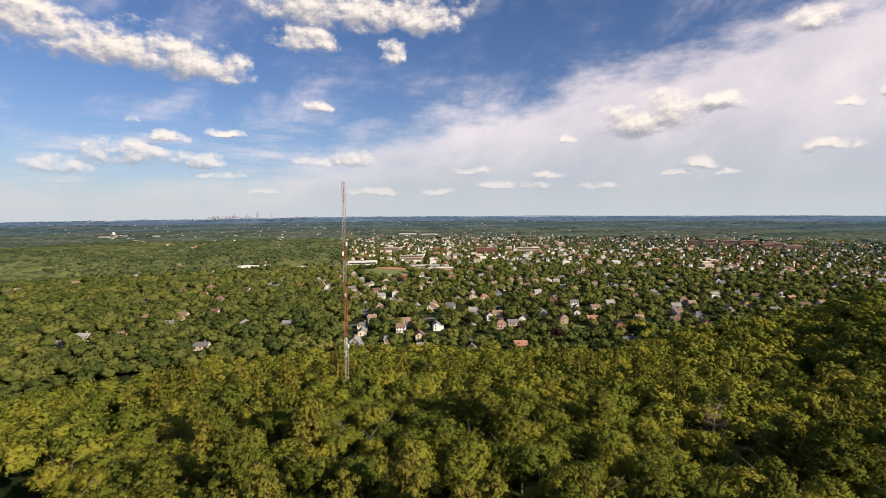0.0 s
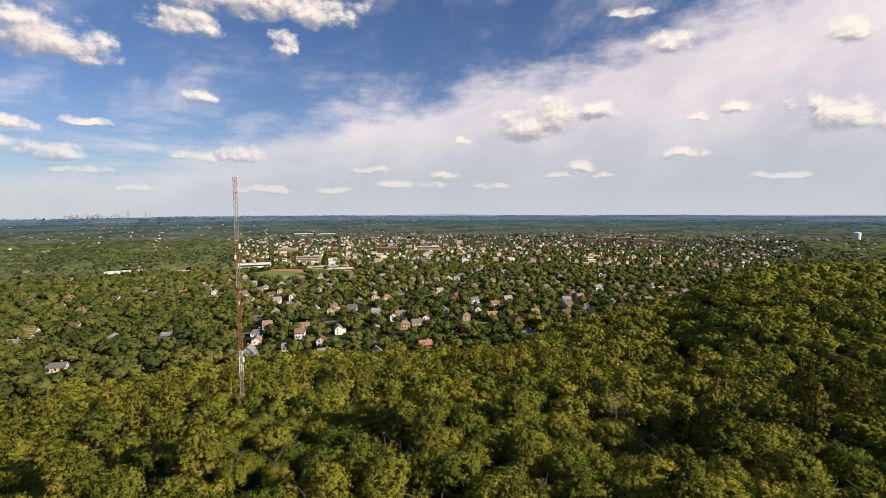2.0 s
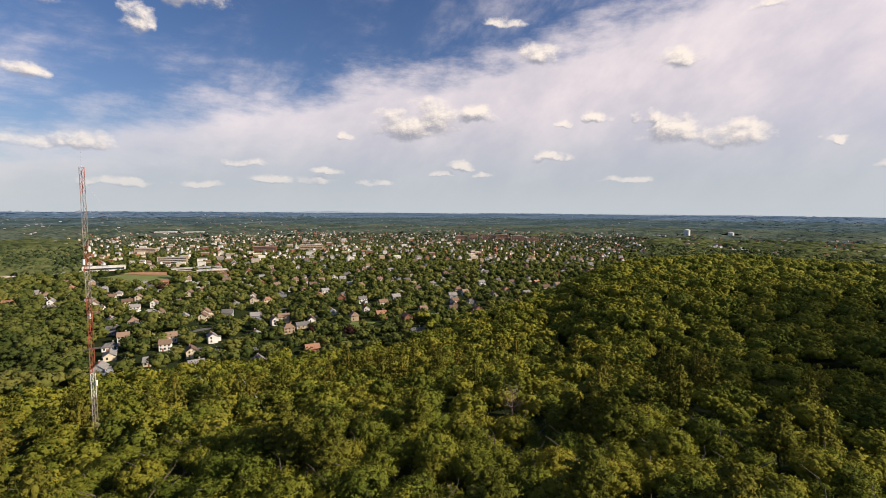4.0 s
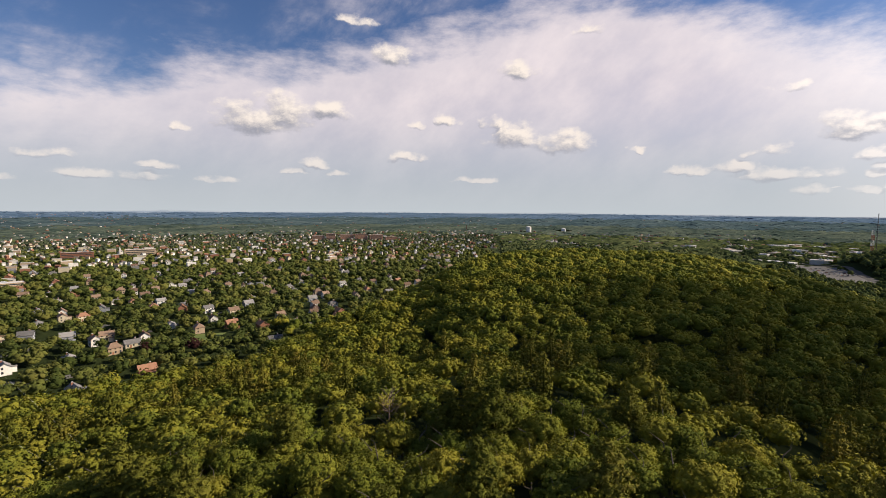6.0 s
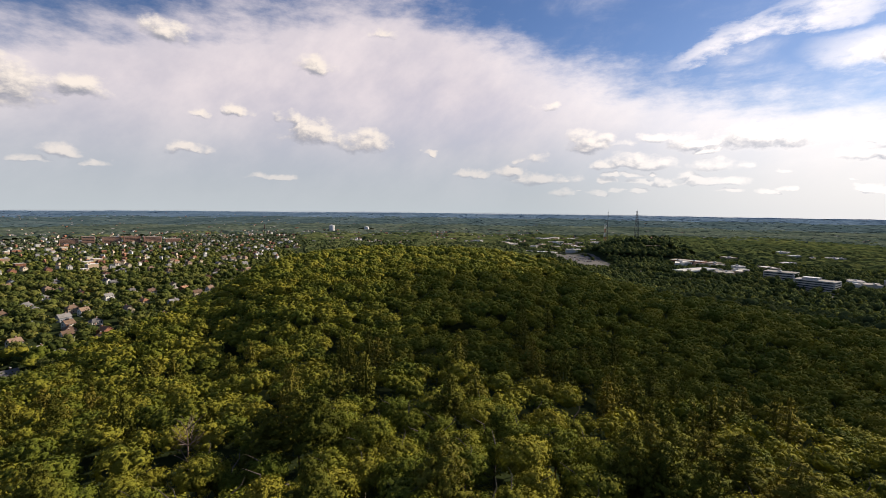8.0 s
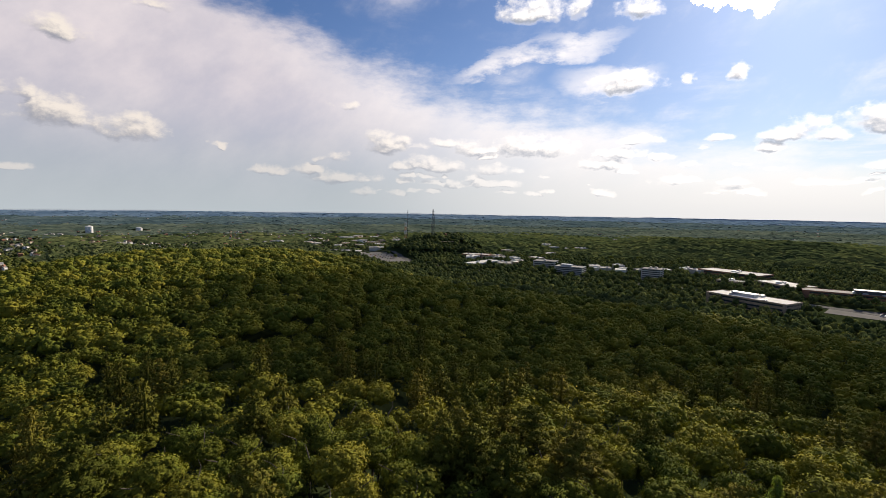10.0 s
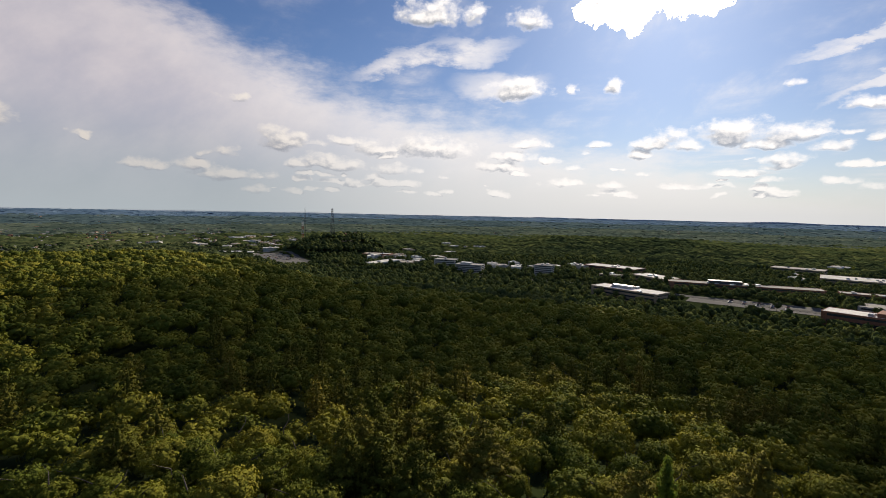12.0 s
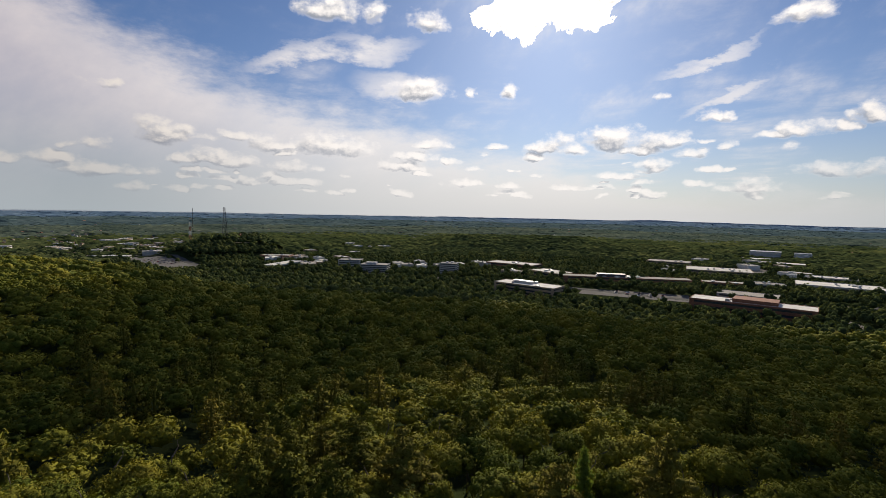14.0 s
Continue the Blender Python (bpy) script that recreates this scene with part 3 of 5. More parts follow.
def house(kind, pick, x, y, turn):
    """A house of that kind on the ground, facing its street."""
    spec = KINDS[kind][pick % len(KINDS[kind])]
    m = pose(x, y, at_ground(x, y) + 0.3, 0, 0, turn)
    if spec[8] in FIRST:
        copy_thing(FIRST[spec[8]], m)
    else:
        FIRST[spec[8]] = build_house(house_parts(spec[0] * 0.82, spec[1] * 0.82, spec[2] * 0.88, spec[3] * 0.85, *spec[4:8]), spec[8], (x, y, at_ground(x, y) + 0.3), turn)
    PLACED.append((x, y))
    r = math.hypot(x, y)
    clear(x, y, 8.2), clear(x - x / r * 10, y - y / r * 10, 7.2), clear(x - x / r * 17, y - y / r * 17, 5.0)


def street(kind, *places):
    for i, (x, y) in enumerate(places):
        house(kind, i + int(abs(x)), x, y, 28 + (i * 37 + int(y)) % 5 * 3 + (90 if (int(x) + i) % 3 == 0 else 0))


def suburb():
    street("w", (-523, 554), (-432, 483), (-416, 443), (-370, 394), (-362, 433), (-336, 422), (-303, 362), (-285, 328), (-279, 308), (-250, 335),
           (-240, 315), (-190, 277), (-219, 340), (-277, 474), (-197, 401), (-387, 696), (-193, 360), (-164, 406), (-260, 577), (-246, 647),
           (-208, 559), (-179, 542), (-146, 509), (-128, 460))
    street("w", (-70, 468), (-165, 666), (-124, 663), (-109, 628), (-115, 571), (-69, 535), (-34, 574), (-42, 519), (-24, 527), (-40, 477),
           (-37, 631), (-16, 650), (88, 652), (-224, 675), (-441, 134), (-828, 362), (-788, 194), (-927, 564), (-589, 467), (-513, 478),
           (-552, 505), (-474, 450), (-443, 418), (-433, 455), (-543, 575), (-451, 515))
    street("t", (-402, 487), (-316, 375), (-212, 304), (-279, 424), (-268, 494), (-195, 415), (-173, 377), (-243, 608), (-131, 429), (-119, 496),
           (-177, 611), (-457, 240), (-475, 214), (-420, 169), (-814, 276), (-805, 209), (-550, 140), (-393, 460))
    street("g", (-345, 384), (-311, 348), (-263, 290), (-226, 284), (-154, 291), (-290, 408), (-246, 263), (-168, 394), (-63, 389), (-113, 535),
           (-48, 556), (-54, 445), (-38, 421), (-22, 436), (-430, 214), (-445, 152), (-341, 192), (-342, 276))
    street("o", (-251, 494), (-131, 325), (-108, 443), (-81, 435), (-16, 484), (16, 601), (62, 672))


def more_houses():
    """Further streets of the suburb, thinning into the woods to the north-west."""
    r = np.random.default_rng(5)
    tries = 0
    while len(PLACED) < 285 and tries < 6000:
        tries += 1
        az, dist = r.uniform(-12, 66), r.uniform(430, 1080)
        if az > 40 and r.random() < 0.72:
            continue
        if dist < 640 and r.random() < 0.55:
            continue
        x, y = -math.sin(radians(az)) * dist, math.cos(radians(az)) * dist
        if any((x - a) ** 2 + (y - b) ** 2 < 20**2 for a, b in PLACED) or any((x - a) ** 2 + (y - b) ** 2 < (c + 12) ** 2 for a, b, c in OPEN):
            continue
        if at_ground(x, y) > 9:
            continue
        house("wwwttgo"[r.integers(7)], int(r.integers(3)), x, y, 25 + r.normal(0, 5) + 90 * r.integers(2))


# ---------------------------------------------------------------- larger buildings
SPREAD = [1.0]  # stretches the plan of a quarter about the hill
OPEN = []       # x, y, radius of yards and fields


def yard(x, y, r):
    OPEN.append((x, y, r))
    clear(x, y, r)


def flat_building(name, x, y, w, d, h, turn, wall, roof, label, storeys=2, units=3, penthouse=None, yard_out=12, category="building", group="", base=None):
    """A flat-roofed building: body, parapet roof, a ribbon of panes for each storey on each side, plant on the roof."""
    x, y = x * SPREAD[0], y * SPREAD[0]
    z = at_ground(x, y) if base is None else base
    top = thing(name, (x, y, z), turn, label, category, group)
    part("wall", bm_mesh("wall", box_bm([(-w / 2, w / 2, -d / 2, d / 2, -4, h)]), wall), top)
    t = 0.4
    edge = [(-w / 2 - 0.1, w / 2 + 0.1, s * d / 2 - t / 2, s * d / 2 + t / 2, h, h + 0.7) for s in (-1, 1)]
    edge += [(s * w / 2 - t / 2, s * w / 2 + t / 2, -d / 2 + t / 2, d / 2 - t / 2, h, h + 0.7) for s in (-1, 1)]
    part("parapet", bm_mesh("parapet", box_bm(edge), wall if units else roof), top)
    part("roof", bm_mesh("roof", box_bm([(-w / 2 + 0.2, w / 2 - 0.2, -d / 2 + 0.2, d / 2 - 0.2, h, h + 0.25)]), roof), top)
    step = h / max(storeys, 1)
    for s in range(storeys):
        lo, hi = s * step + step * 0.38, s * step + step * 0.80
        for side, long, off in ((0, w, d), (90, d, w), (180, w, d), (270, d, w))[:2 if group else 4]:
            ob = part("window_band", bm_mesh("window_band", box_bm([(-long * 0.46, long * 0.46, -off / 2 - 0.06, -off / 2 + 0.1, lo, hi)]), GLASS), top)
            ob.matrix_basis = pose(0, 0, 0, 0, 0, side)
    r = np.random.default_rng(int(abs(x) * 7 + abs(y)))
    for i in range(units):
        ux, uy = r.uniform(-w * 0.4, w * 0.4), r.uniform(-d * 0.3, d * 0.3)
        a, b, c = r.uniform(1.5, 4), r.uniform(1.2, 2.6), r.uniform(1.2, 2.4)
        part("rooftop_unit", bm_mesh("rooftop_unit", box_bm([(ux - a, ux + a, uy - b, uy + b, h + 0.2, h + c), (ux - a * 0.6, ux + a * 0.6, uy - b * 0.6, uy + b * 0.6, h + c, h + c + 0.4)]), METAL), top, "grey metal air handler")
    if penthouse:
        px, py, pw, pd, ph, mat = penthouse
        part("penthouse", bm_mesh("penthouse", box_bm([(px - pw / 2, px + pw / 2, py - pd / 2, py + pd / 2, h + 0.2, h + ph), (px - pw / 2 - 0.3, px + pw / 2 + 0.3, py - pd / 2 - 0.3, py + pd / 2 + 0.3, h + ph, h + ph + 0.4)]), mat), top)
    n = max(1, int(max(w, d) / max(6, min(w, d))))
    for i in range(n):
        f = (i + 0.5) / n - 0.5
        ox, oy = (f * w, 0) if w > d else (0, f * d)
        c, s = math.cos(radians(turn)), math.sin(radians(turn))
        yard(x + c * ox - s * oy, y + s * ox + c * oy, min(w, d) * 0.55 + yard_out)
    return top


def spot(name, pts, z, mat, label, category, kind="structure", thick=0.12):
    """A paved or mown area that follows the ground, given by its outline."""
    bm = bmesh.new()
    pts = [(x * SPREAD[0], y * SPREAD[0]) for x, y in pts]
    v = [bm.verts.new((x, y, at_ground(x, y) + z)) for x, y in pts]
    f = bm.faces.new(v)
    if f.normal.z < 0:
        f.normal_flip()
    bmesh.ops.triangulate(bm, faces=[f])
    bmesh.ops.subdivide_edges(bm, edges=bm.edges[:], cuts=5, use_grid_fill=True)
    bmesh.ops.triangulate(bm, faces=bm.faces[:])
    for p in bm.verts:
        p.co.z = at_ground(p.co.x, p.co.y) + z
    bm.normal_update()
    ret = bmesh.ops.extrude_face_region(bm, geom=bm.faces[:])
    bmesh.ops.translate(bm, verts=[e for e in ret["geom"] if isinstance(e, bmesh.types.BMVert)], vec=(0, 0, thick))
    bmesh.ops.recalc_face_normals(bm, faces=bm.faces[:])
    tagged(new(name, bm_mesh(name, bm, mat)), label, category, kind=kind)


def ribbon(name, pts, width, z, mat, label, clear_r=None):
    """A road along a line of places."""
    line = []
    pts = [(x * SPREAD[0], y * SPREAD[0]) for x, y in pts]
    for (x0, y0), (x1, y1) in zip(pts, pts[1:]):
        n = max(2, int(math.hypot(x1 - x0, y1 - y0) / 12))
        line += [(x0 + (x1 - x0) * i / n, y0 + (y1 - y0) * i / n) for i in range(n)]
    line.append(pts[-1])
    bm = bmesh.new()
    last = None
    for i, (x, y) in enumerate(line):
        a, b = line[max(0, i - 1)], line[min(len(line) - 1, i + 1)]
        way = Vector((b[0] - a[0], b[1] - a[1])).normalized() * width / 2
        zz = at_ground(x, y) + z
        row = [bm.verts.new((x - way.y, y + way.x, zz)), bm.verts.new((x + way.y, y - way.x, zz)), bm.verts.new((x + way.y, y - way.x, zz - 0.8)), bm.verts.new((x - way.y, y + way.x, zz - 0.8))]
        if last:
            for k in range(4):
                bm.faces.new([last[k], last[(k + 1) % 4], row[(k + 1) % 4], row[k]])
        last = row
        if clear_r:
            clear(x, y, clear_r)
    bmesh.ops.recalc_face_normals(bm, faces=bm.faces[:])
    tagged(new(name, bm_mesh(name, bm, mat)), label, "road", kind="structure")


def east_town():
    yard(-546, 690, 34), yard(-505, 690, 26), yard(-575, 672, 26), yard(-525, 640, 40), yard(-495, 625, 34), yard(-555, 640, 36)
    spot("sports_field", [(-590, 640), (-560, 604), (-490, 596), (-466, 640), (-478, 700), (-500, 722), (-580, 712)], 0.5, LAWN, "green grass sports field with a clay infield", "field")
    spot("infield", [(-590, 678), (-540, 682), (-486, 690), (-488, 712), (-570, 716), (-592, 700)], 0.8, CLAY, "reddish clay infield of the sports field", "field")
    flat_building("school", -455, 712, 46, 20, 7, 38, TANBRICK, FLAT_ROOF, "long low school with a white flat roof", 2, 4, category="school")
    flat_building("school", -500, 745, 70, 16, 6, 38, CONCRETE, GRAVEL_ROOF, "long low school wing with a grey roof", 2, 3, category="school")
    flat_building("store", -397, 593, 22, 15, 6, 35, CONCRETE, GRAVEL_ROOF, "low commercial building with a pale flat roof", 1, 2)
    flat_building("warehouse", -770, 545, 58, 30, 7, 52, WHITE, FLAT_ROOF, "white warehouse with a broad bright roof", 1, 2, category="warehouse")
    flat_building("store", -700, 585, 40, 16, 6, 50, TANBRICK, FLAT_ROOF, "low brick store with a pale roof", 1, 2)
    flat_building("store", -640, 640, 50, 18, 6, 45, BRICK, GRAVEL_ROOF, "long brick commercial building", 2, 3)
    flat_building("store", -655, 720, 60, 22, 7, 42, WHITE, FLAT_ROOF, "white commercial building with a bright roof", 1, 2)
    flat_building("apartment_block", -815, 1015, 44, 16, 12, 30, TANBRICK, GRAVEL_ROOF, "tan brick apartment block of four storeys", 4, 2)
    flat_building("apartment_block", -625, 850, 52, 15, 11, 28, TANBRICK, GRAVEL_ROOF, "long tan brick block of three storeys", 3, 2)
    flat_building("apartment_block", -570, 1115, 56, 18, 13, 24, BRICK, GRAVEL_ROOF, "red brick block in the town centre", 4, 2)
    flat_building("apartment_block", -480, 1190, 60, 20, 12, 20, TANBRICK, FLAT_ROOF, "tan brick block with a pale roof", 3, 2)
    for i, (x, y, w, h) in enumerate([(-118, 1690, 42, 16), (-75, 1690, 30, 22), (-20, 1720, 46, 18), (30, 1705, 42, 20), (82, 1690, 46, 18), (132, 1650, 40, 12)]):
        flat_building("mill_building", x, y, w, 20, h, 2 + i, MILL_BRICK, GRAVEL_ROOF, "red brick mill building of several storeys", 5, 1, group="brick mill row")
    r = np.random.default_rng(21)
    for i in range(80):
        az, dist = r.uniform(2, 40), r.uniform(950, 1650)
        x, y = -math.sin(radians(az)) * dist, math.cos(radians(az)) * dist
        if any((x - a) ** 2 + (y - b) ** 2 < (c + 18) ** 2 for a, b, c in OPEN):
            continue
        mat, text = [(BRICK, "red brick"), (TANBRICK, "tan brick"), (WHITE, "white"), (CREAM, "cream"), (TANBRICK, "tan brick"), (WHITE, "white")][r.integers(6)]
        flat_building("town_building", x, y, r.uniform(9, 18), r.uniform(8, 12), r.uniform(6, 9), 25 + r.normal(0, 6), mat, [FLAT_ROOF, GRAVEL_ROOF][r.integers(2)],
                      text + " building of the town centre with a flat roof", 0, 0, yard_out=4, group="town centre buildings")
    for w, d, x, y in [(80, 30, -1350, 1800), (70, 26, -1255, 1850), (60, 26, -2270, 900), (46, 20, -2330, 980), (40, 20, -2180, 1060)]:
        flat_building("far_warehouse", x, y, w, d, 9, 30, WHITE, FLAT_ROOF, "long pale warehouse far off among trees", 1, 0, category="warehouse")
    flat_building("mansion", -2480, 1010, 24, 14, 9, 20, TANBRICK, GRAVEL_ROOF, "tan building with a white cupola above the trees", 0, 0, (0, 0, 7, 7, 11, WHITE), 4)
    ribbon("road", [(-190, 425), (-165, 445), (-150, 480), (-120, 520)], 6, 0.4, ASPHALT, "pale asphalt suburban street", 5)
    ribbon("road", [(-478, 470), (-490, 500), (-520, 540), (-560, 600)], 8, 0.4, ASPHALT, "pale asphalt suburban street", 6)
    ribbon("road", [(-300, 300), (-270, 340), (-235, 400), (-220, 470)], 6, 0.4, ASPHALT, "narrow asphalt street between houses", 5)
    ribbon("driveway", [(-220, 322), (-190, 318), (-176, 330)], 7, 0.4, LOT, "pale driveway beside the houses", 6)
    spot("lawn", [(-133, 400), (-112, 404), (-108, 424), (-130, 422)], 0.3, LAWN, "bright green lawn between trees", "lawn")
    clear(-120, 412, 15)


CAR_PAINT = [plain_material("white_car_paint", (0.62, 0.62, 0.62), (0.78, 0.78, 0.78), 0.5, 0.3), plain_material("silver_car_paint", (0.32, 0.33, 0.34), (0.46, 0.47, 0.48), 0.5, 0.3, 0.6),
             plain_material("dark_car_paint", (0.03, 0.03, 0.035), (0.07, 0.07, 0.08), 0.5, 0.3), plain_material("red_car_paint", (0.25, 0.03, 0.02), (0.36, 0.05, 0.03), 0.5, 0.3)]
RUBBER = plain_material("tyre_rubber", (0.02, 0.02, 0.02), (0.04, 0.04, 0.04), 2.0)
CARS = {}


def car(x, y, turn, paint):
    """A parked car: body, cabin, four wheels."""
    m = pose(x, y, at_ground(x, y) + 0.45, 0, 0, turn)
    if paint in CARS:
        copy_thing(CARS[paint], m)
        return
    top = thing("car", (x, y, at_ground(x, y) + 0.45), turn, ("white", "silver", "dark", "red")[paint] + " car parked on the asphalt", "car", "parked cars")
    CARS[paint] = top
    part("body", bm_mesh("body", box_bm([(-2.2, 2.2, -0.88, 0.88, 0.28, 0.86)], 0.12), CAR_PAINT[paint]), top)
    bm = box_bm([(-1.5, 0.9, -0.78, 0.78, 0.86, 1.45)], 0.1)
    for v in bm.verts:
        if v.co.z > 1.2:
            v.co.x *= 0.72
            v.co.y *= 0.86
    part("cabin", bm_mesh("cabin", bm, GLASS), top, "dark glass cabin")
    bm = bmesh.new()
    tube(bm, (0, -0.11, 0), (0, 0.11, 0), 0.32, 0.32, 12)
    wheel = bm_mesh("wheel", bm, RUBBER)
    bm = bmesh.new()
    tube(bm, (0, -0.13, 0), (0, 0.13, 0), 0.19, 0.19, 10)
    rim = bm_mesh("rim", bm, METAL)
    for wx in (-1.35, 1.35):
        for wy in (-0.8, 0.8):
            ob = part("wheel", wheel, top)
            ob.matrix_basis = pose(wx, wy, 0.32)
            part("rim", rim, ob, "silver wheel rim")


def utility_pole(x, y):
    z = at_ground(x, y)
    top = thing("utility_pole", (x, y, z), 60, "brown wooden utility pole beside the road", "utility pole", "utility poles")
    bm = bmesh.new()
    tube(bm, (0, 0, -1), (0, 0, 12.5), 0.2, 0.13, 8)
    part("pole", bm_mesh("pole", bm, BARK), top)
    part("crossarm", bm_mesh("crossarm", box_bm([(-1.3, 1.3, -0.08, 0.08, 11.4, 11.6)]), BARK), top)


def west_park():
    """Offices, warehouses and car parks along the highway."""
    flat_building("office_building", 588, -10, 30, 86, 13, -32, TANBRICK, FLAT_ROOF, "tan office building with a bright white roof and roof plant", 3, 5, (0, 8, 8, 26, 3.4, METAL), 8, base=-1)
    flat_building("brick_building", 512, -228, 30, 112, 11, -31, BRICK, FLAT_ROOF, "long red brick building with a white flat roof", 2, 4, (2, -4, 24, 40, 3.6, BRICK), 8, base=1)
    flat_building("parking_deck", 590, -262, 34, 62, 8, -31, CONCRETE, GRAVEL_ROOF, "concrete parking deck behind the brick building", 2, 0, yard_out=5)
    flat_building("office_building", 700, -150, 26, 180, 9, -4, BRICK, GRAVEL_ROOF, "long dark brick office wing with a grey roof", 2, 8, (0, 20, 14, 40, 4.0, DARK_STEEL), 5)
    flat_building("warehouse", 835, 5, 40, 96, 10, -30, BRICK, FLAT_ROOF, "brick warehouse with a pale roof", 2, 5, yard_out=8)
    flat_building("warehouse", 745, 8, 18, 34, 8, -25, TANBRICK, GRAVEL_ROOF, "low tan building with a flat roof", 1, 2, yard_out=6)
    flat_building("warehouse", 752, -52, 36, 66, 8, -48, TANBRICK, FLAT_ROOF, "low warehouse with a white roof", 1, 3, yard_out=6)
    flat_building("office_block", 732, 226, 24, 46, 15, 0, CONCRETE, GRAVEL_ROOF, "pale grey office block with dark window bands", 5, 3, (0, 6, 12, 18, 3, METAL), 5)
    flat_building("office_block", 745, 108, 22, 28, 18, -6, CONCRETE, GRAVEL_ROOF, "pale office block with banded windows", 6, 2, yard_out=5)
    flat_building("office_block", 800, 290, 26, 40, 14, 4, CONCRETE, GRAVEL_ROOF, "grey office block of four storeys", 4, 2, yard_out=5)
    flat_building("store", 766, 398, 84, 26, 7, -8, WHITE, FLAT_ROOF, "low store with a bright white roof", 1, 2, yard_out=10)
    flat_building("store", 790, 760, 22, 74, 7, 28, CONCRETE, FLAT_ROOF, "low store with a pale roof beside the car park", 1, 2, yard_out=12)
    flat_building("store", 880, 470, 30, 60, 8, 10, BRICK, GRAVEL_ROOF, "low brick store by the highway", 1, 2, yard_out=10)
    flat_building("warehouse", 980, -300, 40, 80, 9, -26, TANBRICK, GRAVEL_ROOF, "broad low building with a pale roof", 2, 4, yard_out=10)
    flat_building("warehouse", 845, -335, 60, 100, 10, -20, TANBRICK, FLAT_ROOF, "wide tan warehouse with a pale roof", 2, 6, yard_out=8)
    flat_building("warehouse", 690, -278, 20, 56, 8, -12, BRICK, GRAVEL_ROOF, "low brick building with a gravel roof", 1, 2, yard_out=5)
    flat_building("warehouse", 690, -335, 26, 40, 8, -30, METAL, GRAVEL_ROOF, "grey metal shed with roof plant", 1, 4, yard_out=5)
    flat_building("warehouse", 690, -420, 50, 96, 9, -28, CONCRETE, FLAT_ROOF, "broad factory with a ribbed white roof", 1, 8, yard_out=8)
    flat_building("warehouse", 790, -478, 30, 56, 8, -28, CONCRETE, FLAT_ROOF, "low factory with a white roof", 1, 3, yard_out=8)
    flat_building("hangar", 1200, -585, 40, 64, 18, -28, METAL, METAL, "large grey metal hall", 0, 0, yard_out=8)
    flat_building("hangar", 1180, -655, 26, 34, 16, -28, METAL, METAL, "tall grey block-like metal hall", 0, 0, yard_out=8)
    flat_building("warehouse", 1120, -520, 30, 70, 7, -28, WHITE, FLAT_ROOF, "low white warehouse with a flat roof", 1, 2, yard_out=8)
    flat_building("warehouse", 1010, -520, 36, 80, 7, -28, TANBRICK, FLAT_ROOF, "low warehouse with a pale roof", 1, 3, yard_out=8)
    spot("car_park", [(600, -72), (640, -84), (612, -205), (566, -190)], 0.3, LOT, "grey asphalt car park", "car park")
    for i in range(5):
        clear((612 - i * 6) * 1.05, (-88 - i * 26) * 1.05, 28)
        clear((575 - i * 6) * 1.05, (-78 - i * 26) * 1.05, 24)
    spot("car_park", [(690, 548), (718, 522), (770, 590), (815, 665), (830, 735), (800, 745), (752, 655)], 0.4, LOT, "pale asphalt car park", "car park")
    for x, y in ((735, 570), (765, 610), (790, 660), (820, 700), (840, 750)):
        clear(x, y, 32)
    spot("yard_lot", [(880, -440), (960, -470), (980, -400), (900, -370)], 0.4, LOT, "factory yard of worn asphalt", "car park")
    clear(930, -420, 50)
    ribbon("highway", [(560, -420), (575, -210), (640, -70), (690, 60), (690, 200), (690, 400), (725, 520), (815, 640), (858, 760), (890, 900), (930, 1050)], 14, 0.5, ASPHALT, "asphalt highway past the offices", 13)
    ribbon("service_road", [(500, -300), (470, -300), (440, -296)], 9, 0.5, LOT, "pale service road beside the brick building", 8)
    ribbon("quarry_terrace", [(872, 590), (900, 566), (935, 545)], 7, 0.5, SAND, "bare terraced soil on the knoll", 7)
    ribbon("quarry_terrace", [(905, 620), (925, 590), (955, 570)], 6, 0.5, SAND, "bare terraced soil on the knoll", 6)
    ribbon("grass_terrace", [(880, 560), (915, 530), (960, 512)], 9, 0.5, LAWN, "grass terrace below the knoll", 8)
    for x, y in ((612, -118), (606, -130), (600, -142), (594, -154), (588, -166)):
        for k in range(4):
            car(x * 1.05 + k * 6.0 - 4, y * 1.05 - k * 1.9, -16 + 90, (k + int(x)) % 4)
    for x, y in ((742, 600), (748, 618), (754, 636), (762, 656), (770, 676)):
        for k in range(4):
            car(x * 1.05 + k * 8.0, y * 1.05 - k * 2.0, 72, (k * 3 + int(y)) % 4)
    for x, y in ((562, -150), (640, -60), (700, 30), (702, 130), (704, 300)):
        utility_pole(x * 1.05, y * 1.05)
    r = np.random.default_rng(33)
    for i in range(150):
        x, y = ((r.uniform(820, 1250), r.uniform(330, 900)), (r.uniform(900, 1300), r.uniform(780, 1150)), (r.uniform(790, 900), r.uniform(30, 260)), (r.uniform(760, 1080), r.uniform(-540, -240)), (r.uniform(770, 900), r.uniform(320, 470)))[(0, 1, 0, 2, 3, 4, 1, 4)[i % 8]]
        if any((x - a) ** 2 + (y - b) ** 2 < (c + 16) ** 2 for a, b, c in OPEN) or at_ground(x * 1.05, y * 1.05) > 6:
            continue
        flat_building("store", x, y, r.uniform(18, 40), r.uniform(14, 24), r.uniform(6, 10), r.uniform(0, 60), [TANBRICK, WHITE, CONCRETE][r.integers(3)],
                      [FLAT_ROOF, GRAVEL_ROOF][r.integers(2)], "low commercial building by the highway", 2, 1, yard_out=7, group="roadside stores")


